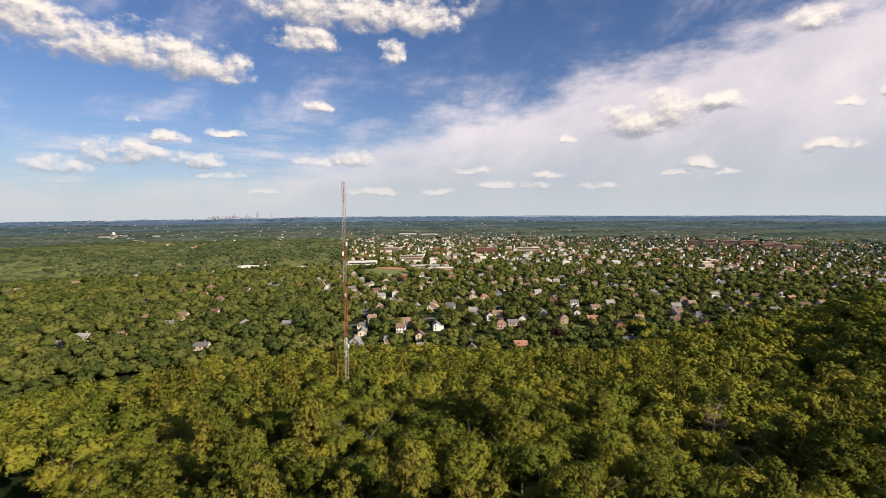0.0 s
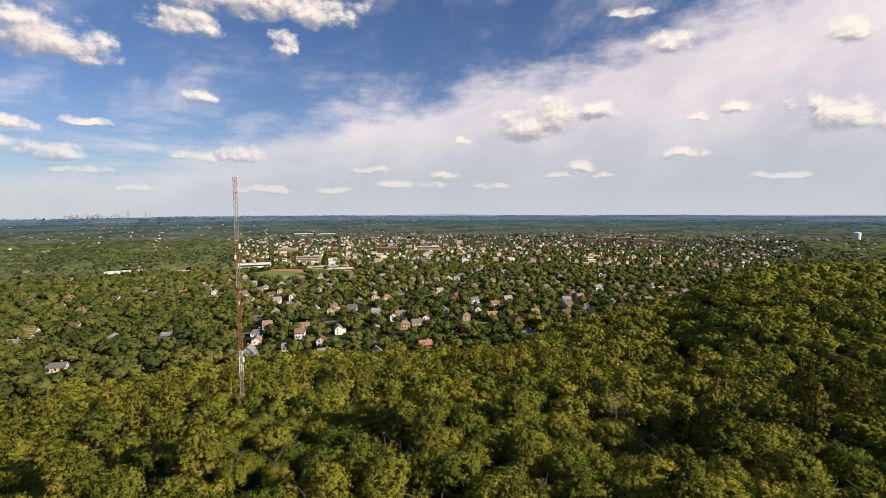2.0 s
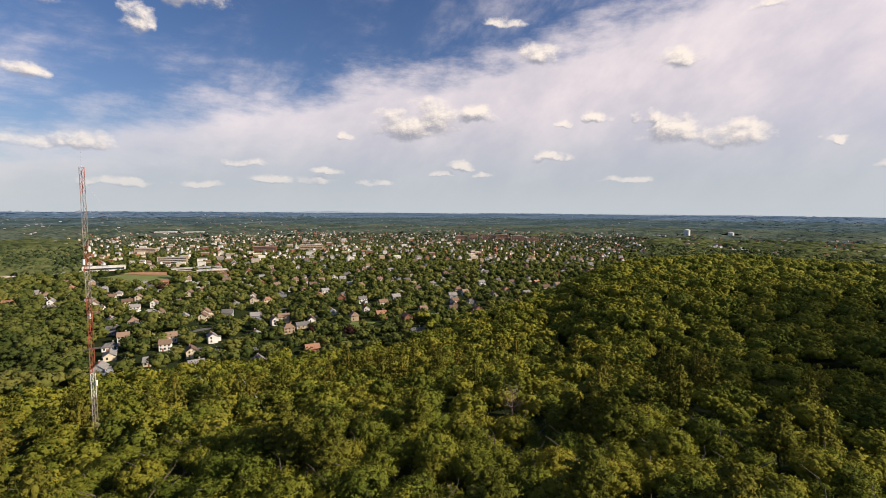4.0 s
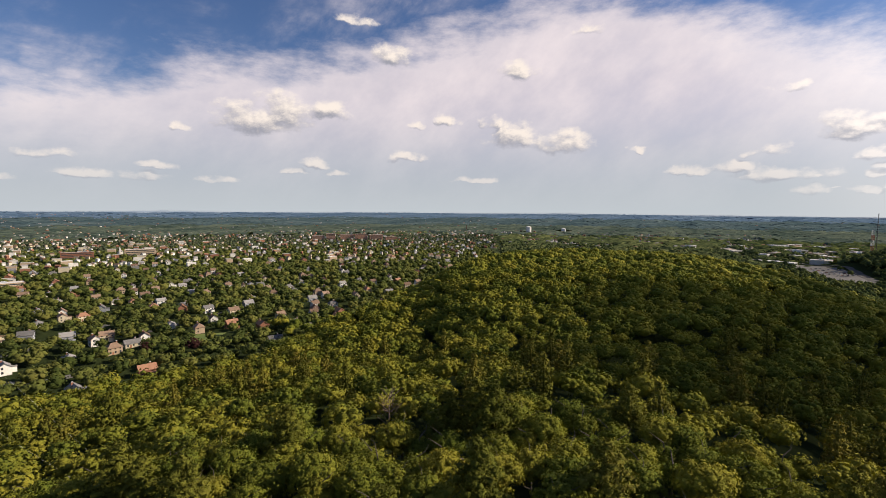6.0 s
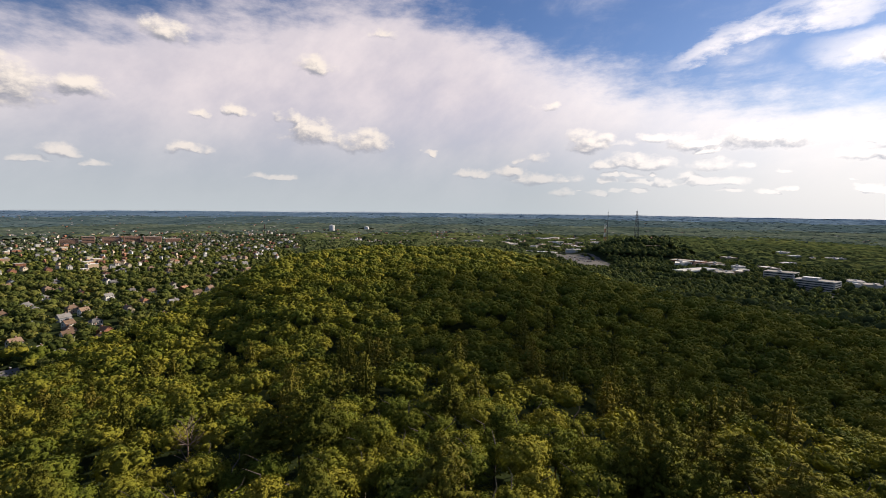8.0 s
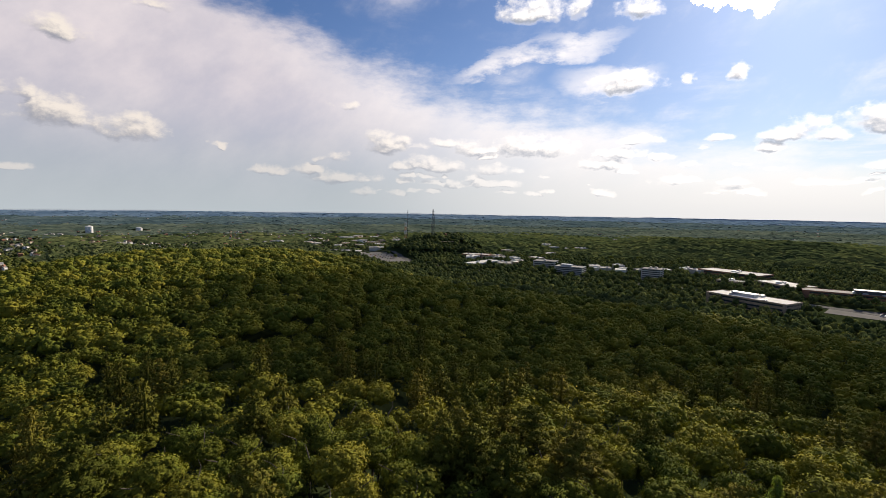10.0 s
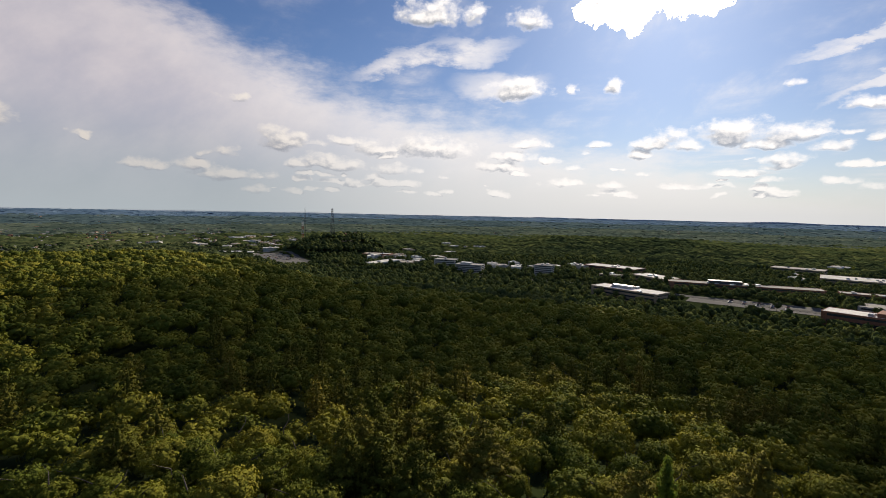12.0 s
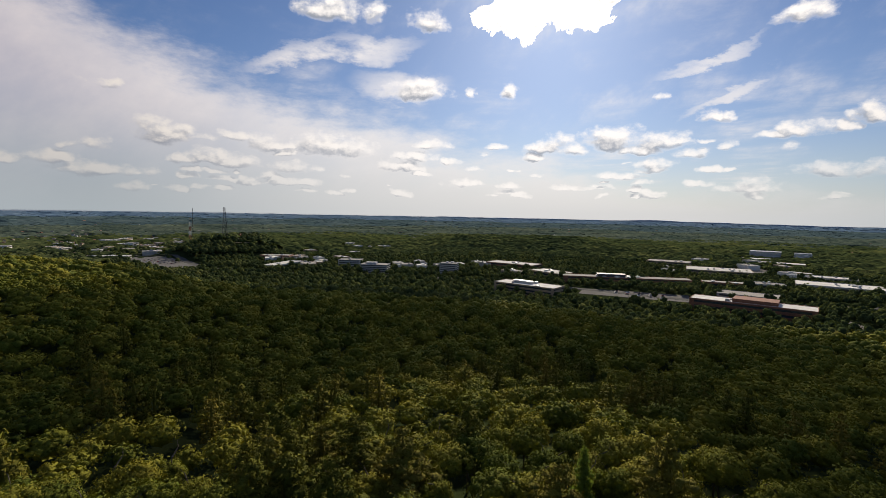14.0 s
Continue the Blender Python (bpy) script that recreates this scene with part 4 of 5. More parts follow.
# ---------------------------------------------------------------- masts and tanks
def lattice_mast(name, x, y, z, tall, base_w, top_w, bands, label, legs=3, sway=True, bay=2.0, leg=0.1):
    """A lattice mast in painted bands; every band is a part with its legs and braces."""
    base = thing(name, (x, y, z), 15, label, "radio mast")
    each = tall / len(bands)

    def corner(k, h):
        w = base_w + (top_w - base_w) * h / tall
        a = 2 * math.pi * k / legs
        return Vector((math.cos(a) * w, math.sin(a) * w, h))

    for i, mat in enumerate(bands):
        bm = bmesh.new()
        h0, h1 = i * each, (i + 1) * each
        n = max(1, round(each / bay))
        for k in range(legs):
            for j in range(n):
                a, b = h0 + (h1 - h0) * j / n, h0 + (h1 - h0) * (j + 1) / n
                tube(bm, corner(k, a), corner((k + 1) % legs, b), leg * 0.5, leg * 0.5, 4)
                tube(bm, corner(k, b), corner((k + 1) % legs, b), leg * 0.5, leg * 0.5, 4)
        section = tagged(part("section", bm_mesh("section", bm, mat), base), kind="stuff")
        for k in range(legs):
            bm = bmesh.new()
            tube(bm, corner(k, h0), corner(k, h1), leg, leg, 5)
            part("leg", bm_mesh("leg", bm, mat), section)
    if sway:
        for h in (tall * 0.35, tall * 0.66, tall * 0.95):
            for k in range(3):
                a = 2 * math.pi * k / 3
                reach = 32 + h * 0.25
                gx, gy = math.cos(a) * reach, math.sin(a) * reach
                c, s = math.cos(radians(15)), math.sin(radians(15))
                gz = at_ground(x + c * gx - s * gy, y + s * gx + c * gy) - z
                bm = bmesh.new()
                tube(bm, corner(k, h), (gx, gy, gz), 0.006, 0.006, 4)
                part("guy_wire", bm_mesh("guy_wire", bm, METAL), base, "thin steel guy wire")
    bm = bmesh.new()
    tube(bm, (0, 0, tall - 1), (0, 0, tall + 4), 0.06, 0.03, 5)
    part("antenna", bm_mesh("antenna", bm, METAL), base, "whip antenna")
    for h, k in ((0.30, 0), (0.52, 1), (0.70, 2), (0.74, 0)):
        bm = bmesh.new()
        c = corner(k, tall * h) * 1.0
        tube(bm, (c.x * 1.2, c.y * 1.2, c.z - 0.7), (c.x * 1.2, c.y * 1.2, c.z + 0.7), 0.32, 0.32, 8)
        part("dish", bm_mesh("dish", bm, WHITE_PAINT), base, "white drum antenna")
    clear(x, y, 4)
    return base


def water_tower(x, y, wide, tall, label):
    z = at_ground(x, y)
    base = thing("water_tower", (x, y, z), 0, label, "water tower")
    bm = bmesh.new()
    tube(bm, (0, 0, -3), (0, 0, tall), wide / 2, wide / 2, 32)
    part("tank", bm_mesh("tank", bm, WHITE_PAINT), base)
    bm = bmesh.new()
    tube(bm, (0, 0, tall), (0, 0, tall + wide * 0.14), wide / 2, wide * 0.08, 32)
    part("roof", bm_mesh("roof", bm, WHITE_PAINT), base)
    clear(x, y, wide * 0.8), clear(x * 0.985, y * 0.985, 30), clear(x * 0.97, y * 0.97, 26)


def church(x, y, turn, tall):
    """A white church: gabled nave, square tower, belfry and a tapered spire."""
    base = thing("church", (x, y, at_ground(x, y)), turn, "white wooden church with a tall steeple above the trees", "church")
    part("nave_wall", bm_mesh("nave_wall", box_bm([(-5, 5, -8, 10, -3, 6)]), WHITE), base)
    bm = bmesh.new()
    ends = [[bm.verts.new(p) for p in ((-5.4, v, 5.9), (5.4, v, 5.9), (0, v, 10))] for v in (-8.4, 10.4)]
    bm.faces.new(ends[0]), bm.faces.new(ends[1][::-1])
    for k in range(3):
        bm.faces.new([ends[0][k], ends[1][k], ends[1][(k + 1) % 3], ends[0][(k + 1) % 3]])
    bmesh.ops.recalc_face_normals(bm, faces=bm.faces[:])
    part("roof", bm_mesh("roof", bm, GREY_ROOF), base)
    part("tower", bm_mesh("tower", box_bm([(-1.7, 1.7, -11.1, -7.7, -3, tall * 0.55), (-1.9, 1.9, -11.3, -7.5, tall * 0.55, tall * 0.57)]), WHITE), base)
    part("belfry", bm_mesh("belfry", box_bm([(-1.3, 1.3, -10.7, -8.1, tall * 0.57, tall * 0.72)]), WHITE), base)
    bm = bmesh.new()
    tube(bm, (0, -9.4, tall * 0.72), (0, -9.4, tall), 1.5, 0.1, 8)
    part("spire", bm_mesh("spire", bm, WHITE_PAINT), base)
    clear(x, y, 12)


def smokestack(x, y, tall):
    base = thing("smokestack", (x, y, at_ground(x, y)), 0, "tall brown brick smokestack beyond the town", "smokestack")
    bm = bmesh.new()
    tube(bm, (0, 0, -3), (0, 0, tall), 2.5, 1.6, 20)
    part("shaft", bm_mesh("shaft", bm, SOOT_BRICK), base)
    bm = bmesh.new()
    tube(bm, (0, 0, tall), (0, 0, tall + 1.2), 1.9, 1.9, 20)
    part("rim", bm_mesh("rim", bm, CONCRETE), base)
    clear(x, y, 4)


def masts():
    x, y = -104, 109
    lattice_mast("radio_mast", x, y, at_ground(x, y) - 0.5, 105 + 11.4 - at_ground(x, y), 0.62, 0.62,
                 [MAST_GREY] * 3 + [WHITE_PAINT] + [RED_PAINT] * 3 + [MAST_GREY] + [RED_PAINT] + [MAST_GREY] * 2 + [RED_PAINT], "tall red and grey guyed lattice radio mast above the forest", leg=0.07)
    x, y = 975, 642
    lattice_mast("radio_tower", x, y, at_ground(x, y), 105 - at_ground(x, y) + 1.5, 6, 1.6, [DARK_STEEL] * 5, "dark steel lattice tower on a wooded knoll", 4, False, 6, 0.3)
    x, y = 1010, 752
    lattice_mast("radio_tower", x, y, at_ground(x, y), 62, 3.2, 2.4, [RED_PAINT, WHITE_PAINT] * 3, "red and white lattice tower behind the knoll", 4, False, 5, 0.28)
    lattice_mast("antenna_mast", x + 6, y - 3, at_ground(x + 6, y - 3), 104 - at_ground(x + 6, y - 3), 0.8, 0.6, [DARK_STEEL] * 4, "thin dark antenna mast behind the knoll", 3, False, 5, 0.22)
    water_tower(829, 2135, 25, 27, "white cylindrical water tower above the trees")
    water_tower(1040, 2200, 24, 14, "low white water tank among trees")
    church(-529, 1207, 20, 18), church(-734, 1031, 35, 17)
    smokestack(553, 2259, 30)


def tower(az, wide, tall, dist=4790.0, turn=0.0):
    """A stepped tower of the far city, its foot behind the woods."""
    x, y = -math.sin(radians(az)) * dist, math.cos(radians(az)) * dist
    z = float(skyline_height(az)) - 4
    base = thing("skyscraper", (x, y, z), az + turn, "tower of a distant city on the horizon, tinted by haze", "skyscraper", "distant city skyline")
    w, d = wide / 2, wide * 0.4
    part("body", bm_mesh("body", box_bm([(-w, w, -d, d, -25, tall * 0.9)]), CITY), base)
    part("crown", bm_mesh("crown", box_bm([(-w * 0.6, w * 0.6, -d * 0.6, d * 0.6, tall * 0.9, tall)]), CITY), base)


def skyline():
    """The far city on the horizon: a dense core, two lone tall towers and a long low fringe."""
    r = np.random.default_rng(9)
    for i in range(34):
        tower(r.uniform(55.0, 59.2), r.uniform(9, 20), 13 + r.uniform(4, 28) * (1 - abs(r.uniform(-1, 1)) ** 2), 4790 + r.uniform(-30, 30), r.uniform(-25, 25))
    tower(54.2, 22, 66), tower(52.7, 20, 54), tower(52.3, 12, 44), tower(57.6, 18, 48), tower(56.6, 14, 44)
    for i in range(44):
        tower(r.uniform(41, 70), r.uniform(12, 40), r.uniform(6, 15), 4790 + r.uniform(-30, 30), r.uniform(-25, 25))


# bluish distance haze is put into the towers' wall colour
CITY = plain_material("haze_tinted_city_wall", (0.17, 0.20, 0.25), (0.32, 0.33, 0.37), 0.05)
suburb()
east_town()
more_houses()
SPREAD[0] = 1.05
west_park()
SPREAD[0] = 1.0
masts()
skyline()

# ---------------------------------------------------------------- trees
def unit(v):
    return v / np.maximum(np.linalg.norm(v, axis=-1, keepdims=True), 1e-6)


def ball_points(n, r):
    return unit(r.normal(size=(n, 3)))


def cards(centre, normal, size, r, slim=1.0, round_to=None):
    """Leaf clumps: small uneven blades that face about their normals, shaded as the bough that they sit on."""
    n = len(centre)
    normal = unit(normal)
    u = unit(np.cross(normal, r.normal(size=(n, 3))))
    v = np.cross(normal, u)
    s = (size * r.uniform(0.65, 1.3, (n, 1)))
    w = r.uniform(0.55, 1.0, (n, 1)) * slim
    q = np.stack([centre - u * s, centre + u * s * 0.6 - v * s * w, centre + u * s * r.uniform(0.2, 0.8, (n, 1)) + v * s * w], 1)
    shade = unit(normal if round_to is None else round_to)
    return q.reshape(-1, 3), np.arange(3 * n).reshape(n, 3), np.repeat(shade, 3, axis=0)


def ico(detail=1):
    bm = bmesh.new()
    bmesh.ops.create_icosphere(bm, subdivisions=detail, radius=1)
    v = np.array([p.co for p in bm.verts])
    f = np.array([[w.index for w in face.verts] for face in bm.faces])
    bm.free()
    return v, f


BALLS = {k: ico(k) for k in (1, 2)}


def join(*pieces):
    """Pieces of (verts, triangles, normals) into one shape: verts, list of faces, normals."""
    at = np.cumsum([0] + [len(p[0]) for p in pieces])
    return (np.concatenate([p[0] for p in pieces]), [np.concatenate([p[1] + k for p, k in zip(pieces, at)])], np.concatenate([p[2] for p in pieces]))


def bough(centre, radius, out, detail, r, flat=0.85, lump=0.14):
    """A lumpy ball of foliage without its inner side; out points from the crown's heart."""
    v, f = BALLS[detail]
    w = v * radius * r.uniform(1 - lump, 1 + lump, (len(v), 1)) * (1, 1, flat)
    keep = (v[f].mean(1) * out).sum(1) > -0.15
    f = f[keep]
    used, f = np.unique(f, return_inverse=True)
    return w[used] + centre, f.reshape(-1, 3), unit(0.8 * v[used] + 0.3 * out)


def broad_crown(seed, lobes, leaves, size, detail=1, low=0.30, lobe=(0.15, 0.27), spread=0.80, solid=0.66):
    """A broadleaf crown of radius 1 on z = 0 .. 1.4: many small boughs on a dome, with leaf clumps on them and gaps between."""
    r = np.random.default_rng(seed)
    k = np.arange(lobes)
    up = 1 - (k + 0.5) / lobes * (1 + low)
    turn = k * 2.39996 + r.uniform(0, 6)
    flat = np.sqrt(np.clip(1 - up**2, 0, 1))
    out = np.stack([flat * np.cos(turn), flat * np.sin(turn), up], -1) + r.normal(0, 0.13, (lobes, 3))
    # the outline bulges in a few large limbs
    limbs = ball_points(7, r)
    bulge = 0.76 + 0.32 * np.clip((unit(out) @ limbs.T).max(1), 0, 1) ** 4 + r.normal(0, 0.05, lobes)
    out = unit(out)
    c = out * (spread, spread, spread * 0.78) * bulge[:, None] + (0, 0, 0.58)
    rad = r.uniform(*lobe, lobes)
    v, f = BALLS[1]
    pieces = [(v * (0.60, 0.60, 0.50) + (0, 0, 0.55), f, v)]
    for i in range(lobes):
        pieces.append(bough(c[i] - out[i] * rad[i] * 0.15, rad[i] * solid, out[i], detail, r, 0.85, 0.25))
        d = ball_points(leaves * 2, r) + out[i] * 0.55
        d = unit(d)[:leaves]
        p = c[i] + d * rad[i] * r.uniform(0.55, 1.38, (leaves, 1)) * (1, 1, 0.9)
        pieces.append(cards(p, d + out[i] * 0.3 + r.normal(0, 0.4, d.shape), size, r, round_to=0.7 * d + 0.45 * out[i] + r.normal(0, 0.20, d.shape)))
    return join(*pieces)


def pine_crown(seed, tiers, boughs, leaves, size, detail=1, point=1.0):
    """A white pine: flat plumes of needles along level boughs in tiers, ragged at the edge, with dark gaps between the tiers."""
    r = np.random.default_rng(seed)
    v, f = BALLS[1]
    pieces = [(v * (0.13, 0.13, 0.95) + (0, 0, 1.0), f, v)]
    for t in range(tiers):
        g = t / (tiers - 1)
        z, reach = 0.12 + 1.88 * g, (0.92 * (1 - g) ** (0.7 * point) + 0.10) * r.uniform(0.8, 1.1)
        for b in range(max(3, round(boughs * (1 - 0.5 * g)))):
            turn = b * 2 * math.pi / boughs * (1 + 0.5 * g) + t * 1.3 + r.uniform(-0.4, 0.4)
            length = reach * r.uniform(0.6, 1.15)
            for k, share in enumerate((0.55, 1.0)):
                d = length * share
                side = r.normal(0, 0.09)
                c = np.array((math.cos(turn) * d - math.sin(turn) * side, math.sin(turn) * d + math.cos(turn) * side, z + d * 0.16 + r.normal(0, 0.03)))
                rad = (0.11 + 0.17 * reach) * r.uniform(0.75, 1.2)
                out = np.array((math.cos(turn) * 0.6, math.sin(turn) * 0.6, 0.8))
                pieces.append(bough(c, rad * 0.7, out, detail, r, 0.45, 0.3))
                q = unit(ball_points(leaves * 2, r) + out * 0.6)[:leaves]
                p = c + q * rad * r.uniform(0.8, 1.45, (len(q), 1)) * (1, 1, 0.6)
                pieces.append(cards(p, q + r.normal(0, 0.4, q.shape), size, r, 0.55, round_to=0.6 * q + 0.5 * out + r.normal(0, 0.25, q.shape)))
    return join(*pieces)


def low_crown(seed, leaves, size, sides=5):
    """A low dome with an uneven outline and a few clumps, for far crowns."""
    r = np.random.default_rng(seed)
    a = np.arange(sides) * 2 * math.pi / sides
    rows = []
    for z, rad in ((0.0, 0.78), (0.45, 1.0), (1.05, 0.66)):
        k = rad * r.uniform(0.78, 1.15, sides)
        rows.append(np.stack([np.cos(a + z) * k, np.sin(a + z) * k, z + r.uniform(-0.13, 0.13, sides)], -1))
    v = np.concatenate([*rows, [[0.05, 0.02, 1.38]]]) * (0.9, 0.9, 0.92)
    f = []
    for q in range(2):
        for i in range(sides):
            j = (i + 1) % sides
            f += [(q * sides + i, q * sides + j, (q + 1) * sides + j), (q * sides + i, (q + 1) * sides + j, (q + 1) * sides + i)]
    f += [(2 * sides + i, 2 * sides + (i + 1) % sides, 3 * sides) for i in range(sides)]
    d = unit(ball_points(leaves * 2, r) + (0, 0, 0.3))[:leaves]
    p = d * (0.98, 0.98, 0.8) * r.uniform(0.85, 1.12, (leaves, 1)) + (0, 0, 0.5)
    return join((v, np.array(f), unit(v - (0, 0, 0.45))), cards(p, d + r.normal(0, 0.3, d.shape), size, r, round_to=d + r.normal(0, 0.2, d.shape)))


def trunk_bm(seed, tall, radius, limbs, straight=False):
    """A tapered trunk with limbs that reach into the crown."""
    r = np.random.default_rng(seed)
    bm = bmesh.new()
    p = Vector((0, 0, -1.0))
    steps = 4
    nodes = [p]
    for i in range(steps):
        nodes.append(nodes[-1] + Vector((0 if straight else r.normal(0, 0.18), 0 if straight else r.normal(0, 0.18), (tall + 1) / steps)))
    for i in range(steps):
        tube(bm, nodes[i], nodes[i + 1], radius * (1 - 0.19 * i), radius * (1 - 0.19 * (i + 1)), 7)
    for k in range(limbs):
        a, s = k * 2.4 + r.uniform(0, 1), nodes[2 + k % 3]
        e = s + Vector((math.cos(a), math.sin(a), r.uniform(0.5, 1.0))) * tall * r.uniform(0.13, 0.20)
        tube(bm, s, e, radius * 0.42, radius * 0.16, 5)
        tube(bm, e, e + Vector((math.cos(a + 0.7), math.sin(a + 0.7), 0.8)) * tall * 0.10, radius * 0.16, radius * 0.05, 4)
    return bm


def scatter(r0, r1, az0, az1, step, seed):
    """Places on a shaken grid in a sector about the hill."""
    r = np.random.default_rng(seed)
    k = np.arange(-r1, r1 + step, step)
    x, y = np.meshgrid(k, k)
    x, y = x.ravel(), y.ravel()
    d = np.hypot(x, y)
    keep = (d < r1 + step) & (d > r0 - step)
    x, y = x[keep], y[keep]
    x, y = x + r.uniform(-0.42, 0.42, len(x)) * step, y + r.uniform(-0.42, 0.42, len(y)) * step + 8.0
    d, az = np.hypot(x, y - 8), np.degrees(np.arctan2(-x, y - 8))
    keep = (d >= r0) & (d < r1) & (az >= az0) & (az <= az1)
    x, y = x[keep], y[keep]
    return x, y


def free(x, y, grow=0.0):
    """Which places no yard, road or building takes."""
    ok = np.ones(len(x), bool)
    for cx, cy, cr in CLEAR:
        ok &= (x - cx) ** 2 + (y - cy) ** 2 > (cr + grow) ** 2
    return ok


def planted(name, shapes, pick, x, y, z, size, tall, mat, label, seed, category="trees"):
    """Many trees as one mesh: copies of the shapes, turned and scaled."""
    r = np.random.default_rng(seed)
    verts, tris, quads, at, tones = [], [], [], 0, []
    turn, tone = r.uniform(0, 2 * math.pi, len(x)), r.uniform(-0.5, 0.5, len(x)).astype(np.float32)
    normals = []
    for k, (v, faces, *round_to) in enumerate(shapes):
        sel = np.flatnonzero(pick == k)
        if not len(sel):
            continue
        c, s = np.cos(turn[sel])[:, None], np.sin(turn[sel])[:, None]
        w = np.empty((len(sel), len(v), 3), np.float32)
        w[..., 0] = (v[:, 0] * c - v[:, 1] * s) * size[sel, None] + x[sel, None]
        w[..., 1] = (v[:, 0] * s + v[:, 1] * c) * size[sel, None] + y[sel, None]
        w[..., 2] = v[:, 2] * tall[sel, None] + z[sel, None]
        verts.append(w.reshape(-1, 3))
        if round_to:
            m = round_to[0]
            normals.append(np.stack([m[:, 0] * c - m[:, 1] * s, m[:, 0] * s + m[:, 1] * c, np.broadcast_to(m[:, 2], (len(sel), len(v)))], -1).reshape(-1, 3))
        tones.append(np.repeat(tone[sel], len(v)))
        base = at + np.arange(len(sel))[:, None, None] * len(v)
        for f in faces:
            (tris if f.shape[1] == 3 else quads).append((f[None] + base).reshape(-1, f.shape[1]))
        at += len(sel) * len(v)
    me = mesh_of(name, np.concatenate(verts), [np.concatenate(g) for g in (tris, quads) if g], mat, np.concatenate(normals) if normals else None)
    me.attributes.new("tone", "FLOAT", "POINT").data.foreach_set("value", np.concatenate(tones))
    return tagged(new(name, me), label, category, kind="stuff")


def pine_share(x, y):
    """Where pines stand: loose groves."""
    return smooth(0.05, 0.75, waves(x + 40, y - 15, 38) + 0.5 * waves(x, y, 11) + 0.15)


def crown_mesh(shape, mat):
    verts, faces, normals = shape
    return mesh_of("crown", verts, faces, mat, normals)


def single_trees():
    """The trees the camera passes nearest, each a thing with trunk and crown."""
    clear(86, 3, 5.5), clear(77, 4, 5), clear(7.5, 121, 5), clear(5, 112, 4)
    x, y = np.concatenate([scatter(36, 112, -132, 82, 7.25, 3), scatter(0, 36, -180, 180, 9.2, 4)], axis=1)
    ok = free(x, y)
    x, y = x[ok], y[ok]
    r = np.random.default_rng(17)
    oaks = [crown_mesh(broad_crown(40 + i, 36, 52, 0.052, 1, 0.25, (0.17, 0.29)), OAK_ONE) for i in range(6)]
    pines = [crown_mesh(pine_crown(60 + i, 8, 7, 30, 0.070), PINE_ONE) for i in range(3)]
    stems = [bm_mesh("trunk", trunk_bm(70 + i, 11.5, 0.34, 3), BARK) for i in range(3)]
    poles = [bm_mesh("trunk", trunk_bm(80 + i, 17.5, 0.30, 0, True), BARK) for i in range(2)]
    share = pine_share(x, y)
    for i in range(len(x)):
        z, turn = at_ground(x[i], y[i]), r.uniform(0, 360)
        if r.random() < 0.04 + share[i] * 0.38:
            top = thing("pine_tree", (x[i], y[i], z), turn, "tall olive-green pine with loose flat boughs", "tree", "hilltop pines")
            part("trunk", poles[r.integers(2)], top)
            ob = part("crown", pines[r.integers(3)], top)
            s, t = r.uniform(4.4, 5.8), r.uniform(5.2, 6.4)
            ob.matrix_basis = Matrix.LocRotScale((0, 0, r.uniform(7.0, 9.0)), None, (s, s, t))
        else:
            top = thing("oak_tree", (x[i], y[i], z), turn, "broad green oak in full leaf", "tree", "hilltop oaks")
            part("trunk", stems[r.integers(3)], top)
            ob = part("crown", oaks[r.integers(6)], top)
            s = r.uniform(3.4, 5.4)
            ob.matrix_basis = Matrix.LocRotScale((0, 0, r.uniform(5.8, 8.6)), None, (s, s * r.uniform(0.85, 1.15), s * r.uniform(0.8, 1.1)))
    x, y = 7.5, 126
    top = thing("dead_tree", (x, y, at_ground(x, y)), 0, "bare grey-brown dead tree among green oaks", "tree")
    bm = trunk_bm(5, 14, 0.3, 14)
    rr = np.random.default_rng(8)
    for k in range(70):
        a, h = rr.uniform(0, 6.28), rr.uniform(9, 16)
        p = Vector((math.cos(a) * rr.uniform(0.3, 2.4), math.sin(a) * rr.uniform(0.3, 2.4), h))
        tube(bm, p, p + Vector((math.cos(a) * rr.uniform(0.5, 1.8), math.sin(a) * rr.uniform(0.5, 1.8), rr.uniform(0.4, 1.8))), 0.07, 0.02, 4)
    part("trunk", bm_mesh("trunk", bm, DEAD), top)
    x, y = 86, 4
    top = thing("young_spruce", (x, y, at_ground(x, y)), 0, "bright green pointed young spruce", "tree")
    part("trunk", poles[0], top)
    ob = part("crown", crown_mesh(pine_crown(99, 16, 8, 8, 0.08, 1, 1.35), SPRUCE), top)
    ob.matrix_basis = Matrix.LocRotScale((0, 0, 4.6), None, (2.7, 2.7, 6.6))


def in_town(x, y):
    """1 inside the far town, 0 in the open woods, with a ragged edge."""
    az, d = np.degrees(np.arctan2(-x, y)), np.hypot(x, y) + 120 * waves(x, y, 70)
    az = az + 3.0 * waves(x, y, 110)
    return smooth(-19, -15, az) * smooth(46, 40, az) * smooth(2050, 1950, d)


